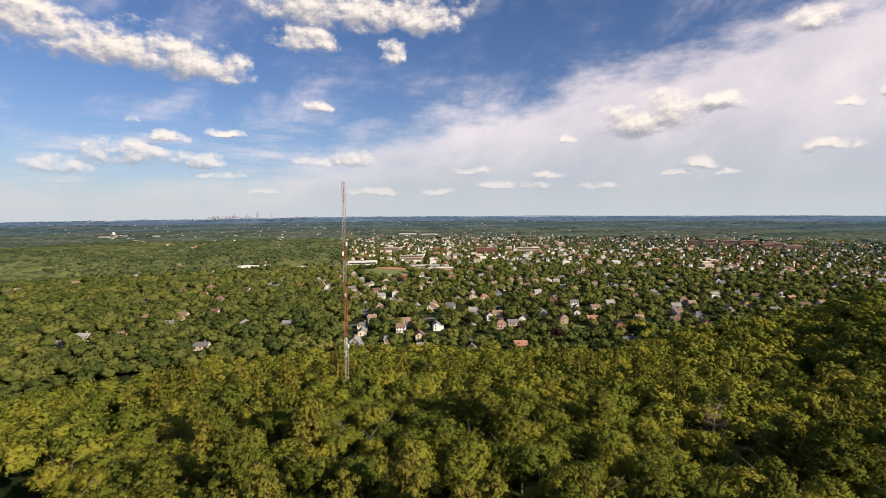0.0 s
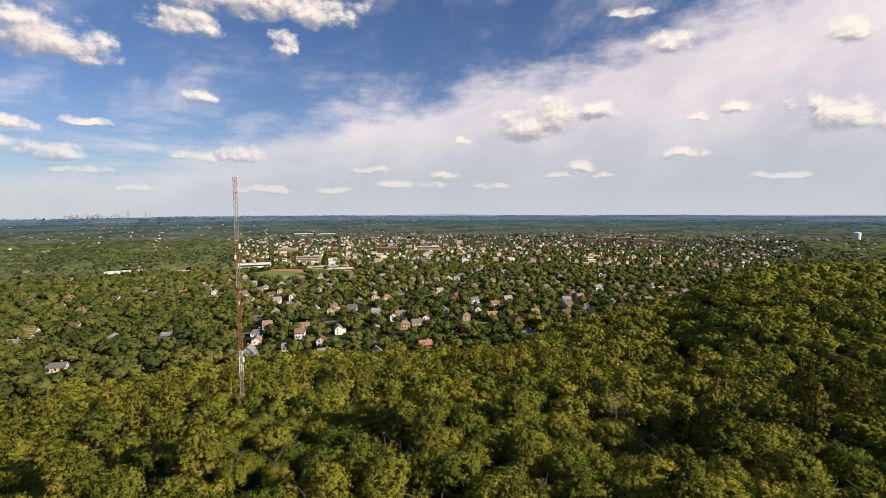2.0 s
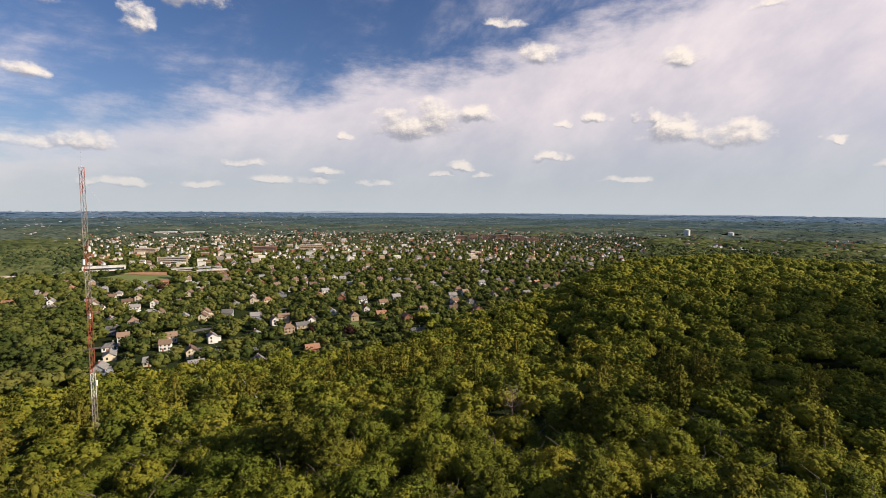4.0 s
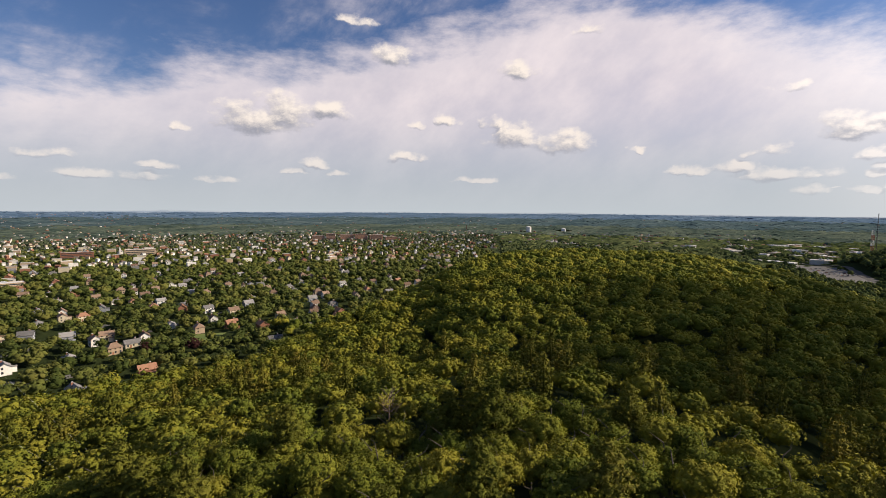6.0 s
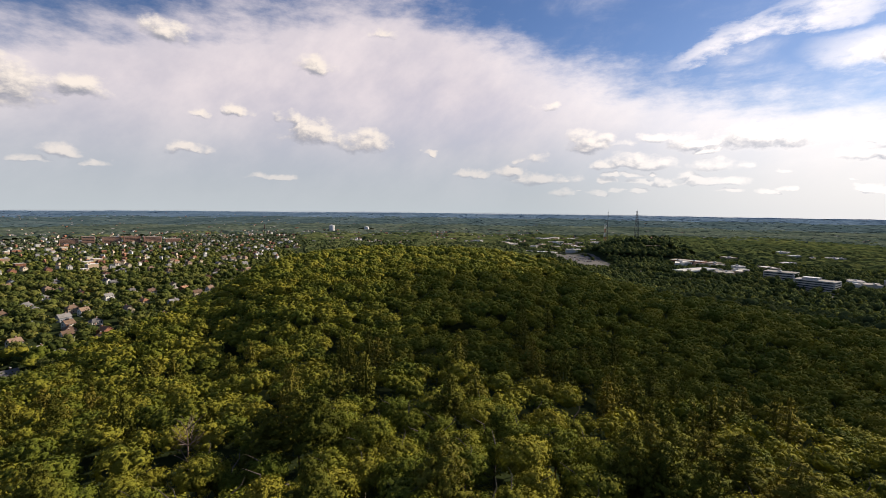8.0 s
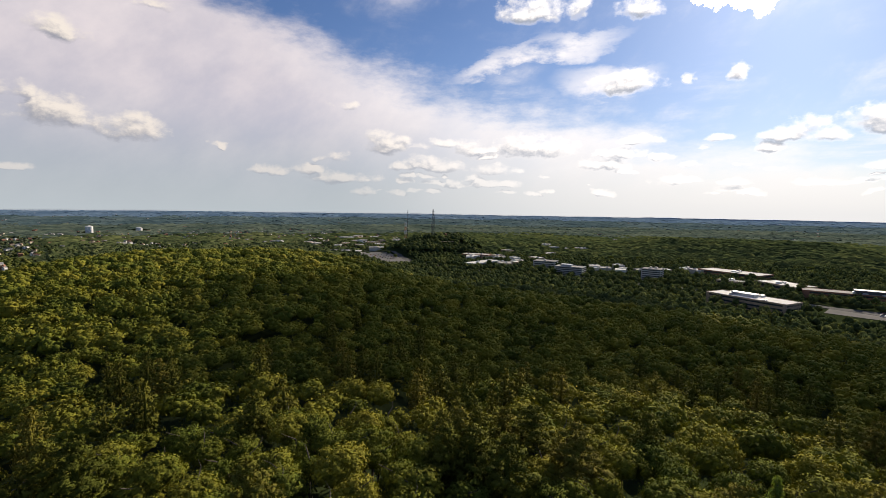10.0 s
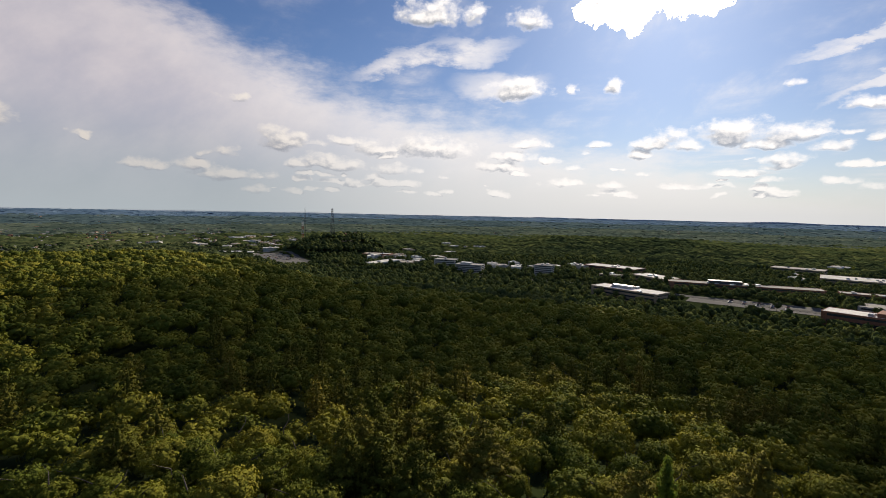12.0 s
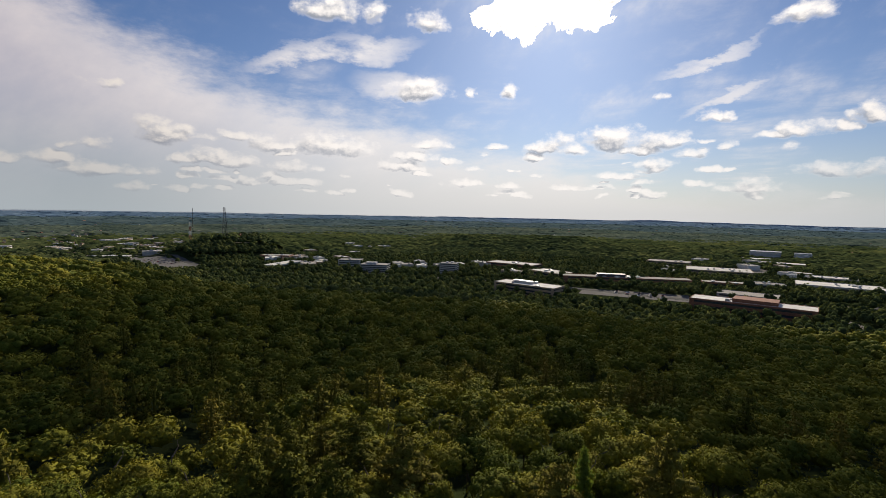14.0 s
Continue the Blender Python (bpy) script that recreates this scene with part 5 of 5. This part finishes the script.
def crowns(x, y, cell, seed):
    """A field of round crowns on a shaken grid: height of the nearest dome (about 0 to 1) and its own random tone."""
    i0, j0 = np.floor(x / cell).astype(np.int64), np.floor(y / cell).astype(np.int64)
    best, tone = np.full(x.shape, -9.0), np.zeros(x.shape)
    for di in (-1, 0, 1):
        for dj in (-1, 0, 1):
            i, j = i0 + di, j0 + dj
            h = (i * 73856093 ^ j * 19349663 ^ seed * 83492791) & 0x7FFFFFFF
            h = (h * 1103515245 + 12345) & 0x7FFFFFFF
            a, b, c = (h % 1021) / 1020, (h // 1021 % 1019) / 1018, (h // 1040399 % 997) / 996
            d2 = ((x / cell - i - a) ** 2 + (y / cell - j - b) ** 2) / (0.55 + 0.5 * c)
            v = 0.55 + 0.45 * b * c + 0.25 * a - d2
            up = v > best
            best, tone = np.where(up, v, best), np.where(up, c, tone)
    return np.maximum(best, -0.1), tone - 0.5


def far_places():
    """Where the houses of the far suburbs stand, and their half widths."""
    r = np.random.default_rng(41)
    out = []
    for n, az0, az1, d0, d1, s0, s1 in ((1150, -15, 44, 1000, 2300, 2.3, 4.2), (110, 44, 72, 1100, 2400, 2.8, 4.6), (560, 20, 74, 2300, 4600, 3.0, 6.0), (190, -20, 20, 2400, 4500, 3.0, 6.0),
                                        (420, -46, -14, 1250, 2500, 3.2, 5.2), (90, -60, -48, 1150, 1900, 3.2, 5.0), (110, -138, -20, 1700, 4300, 3.5, 7.0)):
        az, d = r.uniform(az0, az1, n), r.uniform(d0, d1, n)
        x, y = -np.sin(np.radians(az)) * d, np.cos(np.radians(az)) * d + 8
        keep = (waves(x, y, 45) > -0.25) if az0 < -15 or d0 > 2200 else np.ones(n, bool)
        out.append(np.stack([x, y, r.uniform(s0, s1, n)])[:, keep])
    x, y, s = np.concatenate(out, axis=1)
    ok = free(x, y, 3.0) & (height(x, y) < 60)
    return x[ok], y[ok], s[ok]


def canopy():
    """The roof of the far woods up to the horizon: crown beside crown, with clearings and with gaps at the houses."""
    turns = np.radians(np.arange(-142, 86, 0.26))
    # ranks of crowns: a shaded foot, a steep front, a rounded top
    rings, share, step = [], [], 12.0
    at = 885.0
    while at < 4860:
        step = 11.0 + 46 * (at - 885) / 3975
        rings += [at, at + 2.2 + 0.05 * step, at + 0.62 * step]
        share += [0.0, 1.0, 0.86]
        at += step
    rr, tt = np.meshgrid(np.array(rings), turns, indexing="ij")
    share = np.array(share)[:, None]
    q = np.random.default_rng(77)
    x, y = -np.sin(tt) * rr, np.cos(tt) * rr + 8
    # the ranks wander, so that none runs straight
    push = (0.9 * waves(x, y, 19) + 0.8 * waves(x + 70, y - 40, 47)) * (9 + 0.008 * (rr - 885)) + q.normal(0, 0.5, rr.shape)
    x, y = x - np.sin(tt) * push, y + np.cos(tt) * push
    d = np.hypot(x, y)
    small, tone = crowns(x, y, 12.0, 1)
    large, wide_tone = crowns(x, y, 34.0, 2)
    far = smooth(1900, 3000, d)
    top = 2.5 + (1 - 0.7 * far) * 8.0 * small + (0.3 + 0.6 * far) * 6.0 * large + (1 - 0.55 * far) * (1.5 * waves(x, y, 23) + 2.5 * waves(x + 300, y, 63)) + q.normal(0, 0.7, d.shape)
    foot = 0.4 + 0.6 * smooth(1000, 1900, d)
    top = top * (1 - 0.9 * np.minimum(1, 2 * in_town(x, y)))
    top = np.maximum(top * (foot + (1 - foot) * share), 0.7)
    tone = tone * (1 - 0.6 * far) + wide_tone * 0.5 * far + 0.4 * waves(x - 90, y, 130)
    # gaps before the houses
    grid = np.zeros((1100, 1100), bool)
    for hx, hy, hs in zip(*far_places()):
        dist = math.hypot(hx, hy)
        for back in np.arange(-4.0, 8.0 + dist * 0.006, 6.0):
            i, j = int((hx - hx / dist * back + 5000) / 10), int((hy - hy / dist * back + 5000) / 10)
            grid[max(i - 1, 0):i + 2, max(j - 1, 0):j + 2] = True
    gap = grid[np.clip(((x + 5000) / 10).astype(int), 0, 1099), np.clip(((y + 5000) / 10).astype(int), 0, 1099)]
    gap |= waves(x + 50, y, 150) + 0.35 * waves(x, y, 31) > 1.12
    top = np.where(gap, 0.7 + 0.75 * far * (top - 0.7), top)
    hide = (in_town(x, y) > 0.5) | ((d < 1060) & ((np.degrees(tt) < -46) | (np.degrees(tt) > -14) & (np.degrees(tt) < 45)))
    for cx, cy, cr in CLEAR:
        if cx * cx + cy * cy > 900**2:
            hide |= (x - cx) ** 2 + (y - cy) ** 2 < (cr + 2) ** 2
    m, k = rr.shape
    i, j = np.meshgrid(np.arange(m - 1), np.arange(k - 1), indexing="ij")
    quads = np.stack([i * k + j, i * k + j + 1, (i + 1) * k + j + 1, (i + 1) * k + j], -1).reshape(-1, 4)
    verts = np.stack([x, y, height(x, y) + top], -1).reshape(-1, 3)
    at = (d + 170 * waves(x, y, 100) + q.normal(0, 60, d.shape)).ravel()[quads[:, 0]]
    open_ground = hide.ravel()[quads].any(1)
    # west of here the darker leaf colour paints in the clouds' shade
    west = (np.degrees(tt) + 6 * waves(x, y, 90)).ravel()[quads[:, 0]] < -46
    # from the far woods outward, each zone's leaf colour holds more painted haze
    for name, lo, hi, mat, text in (("western_plain_woods", 0, 2000, WEST_LEAF, "green woods beyond the offices, darkened as under cloud shade"), ("middle_woods", 0, 2000, WOODS_LEAF, "green woods across the plain"), ("far_woods", 2000, 2900, FAR_HAZE_LEAF, "distant woods beyond the town, tinted by haze"),
                                    ("remote_woods", 2900, 3900, BLUE_HAZE_LEAF, "remote woods tinted blue-green by haze"), ("horizon_woods", 3900, 9999, HAZY_LEAF, "woods along the horizon tinted blue by haze")):
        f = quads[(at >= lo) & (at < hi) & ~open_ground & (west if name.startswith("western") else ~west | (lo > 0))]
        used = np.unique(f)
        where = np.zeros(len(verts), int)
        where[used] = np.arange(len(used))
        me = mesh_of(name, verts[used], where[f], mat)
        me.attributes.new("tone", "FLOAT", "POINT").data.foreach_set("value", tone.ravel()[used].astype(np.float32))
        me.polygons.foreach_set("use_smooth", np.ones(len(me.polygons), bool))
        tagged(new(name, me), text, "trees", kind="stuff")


def forests():
    """The woods beyond, zone by zone."""
    oak = [broad_crown(140 + i, 20, 14, 0.085, 1, 0.1, (0.20, 0.34)) for i in range(6)]
    pine = [pine_crown(160 + i, 7, 6, 8, 0.10) for i in range(3)]
    # the hill, middle distance
    x, y = scatter(112, 230, -135, 84, 8.3, 5)
    ok = free(x, y, 1.0)
    x, y = x[ok], y[ok]
    r = np.random.default_rng(23)
    z = height(x, y)
    is_pine = r.random(len(x)) < pine_share(x, y) * 0.38
    s = r.uniform(3.6, 6.0, len(x))
    a = ~is_pine
    planted("hillside_oaks", oak, r.integers(0, 6, a.sum()), x[a], y[a], z[a] + r.uniform(4.5, 8.5, a.sum()), s[a], s[a] * r.uniform(0.75, 1.05, a.sum()), OAK, "dense green oak forest on the hill", 31)
    a = is_pine
    planted("hillside_pines", pine, r.integers(0, 3, a.sum()), x[a], y[a], z[a] + r.uniform(4.0, 6.5, a.sum()), s[a] * 0.85, r.uniform(6.2, 7.4, a.sum()), PINE, "olive-green pines scattered in the hill forest", 32)
    # the ridge and the slopes further out, and the hill behind
    far_oak = [broad_crown(240 + i, 7, 6, 0.12, 1, -0.1, (0.32, 0.48), 0.72, 0.85) for i in range(6)]
    x, y = np.concatenate([scatter(230, 380, -135, 84, 9.2, 16), scatter(35, 112, 82, 180, 12.0, 24), scatter(35, 112, -180, -132, 12.0, 25)], axis=1)
    z = height(x, y)
    ok = free(x, y, 1.0) & ((z > 4.5) | (x > 200))
    x, y, z = x[ok], y[ok], z[ok]
    s = r.uniform(4.6, 7.2, len(x))
    bushy = [broad_crown(220 + i, 13, 9, 0.11, 1, 0.0, (0.25, 0.40)) for i in range(6)]
    planted("slope_forest", bushy, r.integers(0, 6, len(x)), x, y, z + r.uniform(4.5, 8.0, len(x)), s, s * r.uniform(0.75, 1.05, len(x)), OAK, "dense green forest on the lower slopes", 37)
    x, y = np.concatenate([scatter(380, 1120, -135, 10, 10.2, 6), scatter(126, 330, 84, 180, 13.0, 7), scatter(126, 400, -180, -135, 13.0, 8)], axis=1)
    keep = np.hypot(x, y) < np.where(np.degrees(np.arctan2(-x, y)) > -46, 830, 1120)
    x, y = x[keep], y[keep]
    z = height(x, y)
    d = np.hypot(x, y)
    ok = free(x, y, 1.0) & ((z > 5.5) | (d < 420) | (np.degrees(np.arctan2(-x, y)) < -46))
    x, y, z, d = x[ok], y[ok], z[ok], d[ok]
    s = r.uniform(5.0, 7.4, len(x))
    west = smooth(400, 470, x) * (z < 9)
    s = s * (1 - 0.26 * west)
    z = z - 3.2 * west
    a = x > 430
    bush = [low_crown(340 + i, 14, 0.26, 5) for i in range(6)]
    planted("western_woods", bush, r.integers(0, 6, a.sum()), x[a], y[a], z[a] + r.uniform(4.5, 7.0, a.sum()), s[a], s[a] * r.uniform(0.9, 1.15, a.sum()), WEST_LEAF, "woods round the offices and car parks", 38)
    west_x, west_y = scatter(440, 1000, -125, -55, 23.0, 41)
    near = free(west_x, west_y, -6.0) & ~free(west_x, west_y, 14.0)
    west_x, west_y = west_x[near], west_y[near]
    west_s = r.uniform(4.0, 7.2, len(west_x))
    planted("roadside_trees", far_oak, r.integers(0, 6, len(west_x)), west_x, west_y, height(west_x, west_y) + r.uniform(0.5, 3.5, len(west_x)), west_s, west_s * r.uniform(1.0, 1.4, len(west_x)), WEST_LEAF, "dark green trees round the offices and car parks", 43)
    x, y, z, s = x[~a], y[~a], z[~a], s[~a]
    far_oak += [broad_crown(250 + i, 5, 5, 0.17, 1, -0.1, (0.38, 0.54), 0.66, 0.85) for i in range(6)]
    planted("ridge_forest", far_oak, r.integers(0, 6, len(x)) + 6 * (np.hypot(x, y) > 560), x, y, z + r.uniform(4.5, 7.5, len(x)), s, s * r.uniform(0.7, 1.0, len(x)), OAK, "continuous green forest along the ridge", 33)
    # trees between the houses
    garden = [broad_crown(270 + i, 8, 8, 0.12, 1, -0.05, (0.29, 0.46), 0.74, 0.8) for i in range(6)]
    x, y = scatter(330, 900, -14, 84, 10.2, 9)
    z = height(x, y)
    woods = np.degrees(np.arctan2(-x, y)) > 44
    ok = free(x, y, 0.5) & ~((z > 5.5) & (np.degrees(np.arctan2(-x, y)) < 10) & (np.hypot(x, y) < 1100)) & (woods | (r.random(len(x)) < 0.86))
    x, y, z = x[ok], y[ok], z[ok]
    s = 4.0 + 4.2 * r.random(len(x)) ** 1.4 + 1.0 * woods[ok]
    garden += [broad_crown(280 + i, 5, 5, 0.17, 1, -0.1, (0.38, 0.54), 0.66, 0.85) for i in range(6)]
    planted("garden_trees", garden, r.integers(0, 6, len(x)) + 6 * (np.hypot(x, y) > 600), x, y, z + r.uniform(0.5, 3.5, len(x)), s, s * r.uniform(0.7, 1.05, len(x)), TOWN_LEAF, "green shade trees between the houses", 34)
    # the town's trees out to the middle distance
    dome = [low_crown(300 + i, 9, 0.36, 5) for i in range(6)]
    x, y = scatter(900, 2150, -18, 52, 12.5, 12)
    ok = free(x, y, 2.0) & (in_town(x, y) > 0.5) & (r.random(len(x)) > 0.16) & (waves(x, y, 90) < 1.05)
    x, y = x[ok], y[ok]
    s = r.uniform(3.6, 7.2, len(x))
    z, up, k = height(x, y) - 0.5, s * r.uniform(0.55, 0.9, len(x)), r.integers(0, 6, len(x))
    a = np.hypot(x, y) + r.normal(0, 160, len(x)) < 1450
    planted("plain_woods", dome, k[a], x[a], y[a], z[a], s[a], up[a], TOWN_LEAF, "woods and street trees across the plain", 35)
    # the further trees take the leaf colour with haze in it
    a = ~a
    planted("distant_woods", dome, k[a], x[a], y[a], z[a], s[a], up[a], MID_HAZE_LEAF, "distant haze-tinted street trees and parks beyond the town", 39)
    # single crowns that stand above the roof of the nearer plain woods
    x, y = np.concatenate([scatter(900, 1650, 44, 74, 11.5, 51), scatter(1070, 1560, -62, -18, 12.5, 52)], axis=1)
    ok = free(x, y, 2.0) & (in_town(x, y) < 0.5) & (waves(x + 50, y, 150) + 0.35 * waves(x, y, 31) < 1.1) & (r.random(len(x)) > 0.15 + 0.85 * smooth(1200, 1650, np.hypot(x, y)))
    x, y = x[ok], y[ok]
    s = r.uniform(4.0, 7.5, len(x))
    planted("standing_crowns", dome, r.integers(0, 6, len(x)), x, y, height(x, y) + r.uniform(1.5, 5.0, len(x)), s, s * r.uniform(0.7, 1.05, len(x)), WOODS_LEAF, "round green crowns of the woods on the plain", 53)
    # dark copper beeches
    copper = broad_crown(290, 16, 8, 0.12, 1)
    for i, (x, y, s) in enumerate([(-118, 372, 6.5), (-150, 372, 5.5), (-420, 545, 7), (-470, 268, 7), (-330, 560, 5), (-462, 640, 6)]):
        base = thing("copper_beech", (x, y, at_ground(x, y)), i * 50, "dark purple copper beech among green trees", "tree", "copper beeches")
        if i == 0:
            shared = crown_mesh(copper, MAPLE)
            stem = bm_mesh("trunk", trunk_bm(77, 5, 0.3, 4), BARK)
        part("trunk", stem, base)
        part("crown", shared, base).matrix_basis = Matrix.LocRotScale((0, 0, 2.0), None, (s, s, s))


def far_houses():
    """Small houses of the far town and suburbs, too many to tell one by one."""
    x, y, s = far_places()
    w = np.array([(-1, -0.7, -0.6), (1, -0.7, -0.6), (1, 0.7, -0.6), (-1, 0.7, -0.6), (-1, -0.7, 1), (1, -0.7, 1), (1, 0.7, 1), (-1, 0.7, 1)])
    wall = (w, [np.array([(0, 1, 5, 4), (1, 2, 6, 5), (2, 3, 7, 6), (3, 0, 4, 7)])])
    t = np.array([(-1.08, -0.8, 0.95), (1.08, -0.8, 0.95), (1.08, 0, 1.55), (-1.08, 0, 1.55), (-1.08, 0.8, 0.95), (1.08, 0.8, 0.95)])
    lid = (t, [np.array([(0, 1, 2, 3), (3, 2, 5, 4)]), np.array([(0, 3, 4), (1, 5, 2)])])
    z = height(x, y) + 2.6
    for k, (mats, text) in enumerate([((WHITE, GREY_ROOF), "white houses of the far suburb"), ((CREAM, BROWN_ROOF), "cream houses of the far suburb"), ((BRICK, RED_ROOF), "brick houses of the far suburb")]):
        a = (np.arange(len(x)) % 10 < 4) if k == 0 else (np.arange(len(x)) % 10 // 4 == k)
        i = np.zeros(a.sum(), int)
        walls = planted("far_houses", [wall], i, x[a], y[a], z[a], s[a], np.full(a.sum(), 3.4), mats[0], text, 50 + k, "houses")
        roofs = planted("far_roofs", [lid], i, x[a], y[a], z[a], s[a], np.full(a.sum(), 3.4), mats[1], "roofs of the " + text, 50 + k, "houses")
        for ob in (walls, roofs):
            ob.data.polygons.foreach_set("use_smooth", np.zeros(len(ob.data.polygons), bool))


single_trees()
forests()
canopy()
far_houses()


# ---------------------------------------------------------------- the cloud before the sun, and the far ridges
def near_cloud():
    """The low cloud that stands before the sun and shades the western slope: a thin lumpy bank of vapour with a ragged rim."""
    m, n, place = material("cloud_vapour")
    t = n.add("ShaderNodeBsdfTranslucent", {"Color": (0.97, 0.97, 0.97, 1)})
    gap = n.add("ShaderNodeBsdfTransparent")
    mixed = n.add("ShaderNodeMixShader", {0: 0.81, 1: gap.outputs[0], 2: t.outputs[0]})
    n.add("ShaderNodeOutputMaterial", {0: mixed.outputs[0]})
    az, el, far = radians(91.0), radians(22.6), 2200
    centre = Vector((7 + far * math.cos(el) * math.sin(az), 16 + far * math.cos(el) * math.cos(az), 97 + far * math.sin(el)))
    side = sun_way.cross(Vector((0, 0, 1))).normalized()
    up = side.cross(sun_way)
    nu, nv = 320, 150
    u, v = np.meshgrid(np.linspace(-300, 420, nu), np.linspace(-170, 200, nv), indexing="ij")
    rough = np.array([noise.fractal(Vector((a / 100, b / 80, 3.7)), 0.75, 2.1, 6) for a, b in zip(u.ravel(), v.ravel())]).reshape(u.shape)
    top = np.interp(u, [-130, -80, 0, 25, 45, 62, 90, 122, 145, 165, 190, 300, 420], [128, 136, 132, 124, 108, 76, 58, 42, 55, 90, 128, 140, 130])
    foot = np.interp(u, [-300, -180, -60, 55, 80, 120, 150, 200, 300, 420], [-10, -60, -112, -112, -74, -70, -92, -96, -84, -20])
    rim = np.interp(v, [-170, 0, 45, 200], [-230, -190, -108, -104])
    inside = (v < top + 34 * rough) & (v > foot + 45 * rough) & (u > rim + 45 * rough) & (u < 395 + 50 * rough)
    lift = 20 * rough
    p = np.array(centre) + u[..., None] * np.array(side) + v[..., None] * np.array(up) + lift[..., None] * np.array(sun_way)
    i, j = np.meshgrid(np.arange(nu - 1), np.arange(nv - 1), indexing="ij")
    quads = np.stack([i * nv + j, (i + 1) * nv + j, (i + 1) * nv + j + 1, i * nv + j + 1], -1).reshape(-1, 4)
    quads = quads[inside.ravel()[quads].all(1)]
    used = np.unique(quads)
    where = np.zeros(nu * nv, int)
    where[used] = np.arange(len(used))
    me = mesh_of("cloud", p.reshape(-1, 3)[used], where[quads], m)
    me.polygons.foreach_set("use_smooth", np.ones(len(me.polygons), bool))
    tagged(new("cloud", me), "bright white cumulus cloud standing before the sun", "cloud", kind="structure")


def far_ridges():
    """Low hills on the horizon; blue distance haze is painted into their colour."""
    m = plain_material("haze_tinted_hills", (0.24, 0.31, 0.39), (0.30, 0.37, 0.44), 0.004)
    a = np.radians(np.arange(-100, 150, 0.25))
    d = np.degrees(a)
    top = skyline_height(-d) + 2.0 * waves(d * 40, d * 17, 60) + 2.0 * waves(d * 90, d * 31, 50)
    for mid, wide, high in ((-19, 2.6, 8), (-23, 4, 4), (106, 3.0, 12), (112, 6, 5), (95, 8, 4), (84, 3, 4), (26, 3, 5), (55, 5, 3)):
        top = top + high * np.exp(-(((d - mid) / wide) ** 2))
    rows = []
    for r, z in ((4860, top - 40), (4900, top), (4980, top - 30)):
        rows.append(np.stack([np.sin(a) * r, np.cos(a) * r + 8, z], -1))
    k = len(a)
    i = np.arange(k - 1)
    quads = np.concatenate([np.stack([q * k + i, q * k + i + 1, (q + 1) * k + i + 1, (q + 1) * k + i], -1) for q in range(2)])
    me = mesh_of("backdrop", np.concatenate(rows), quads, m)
    tagged(new("backdrop", me), "low hills along the horizon tinted blue by haze", "hills", kind="structure")


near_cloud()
far_ridges()
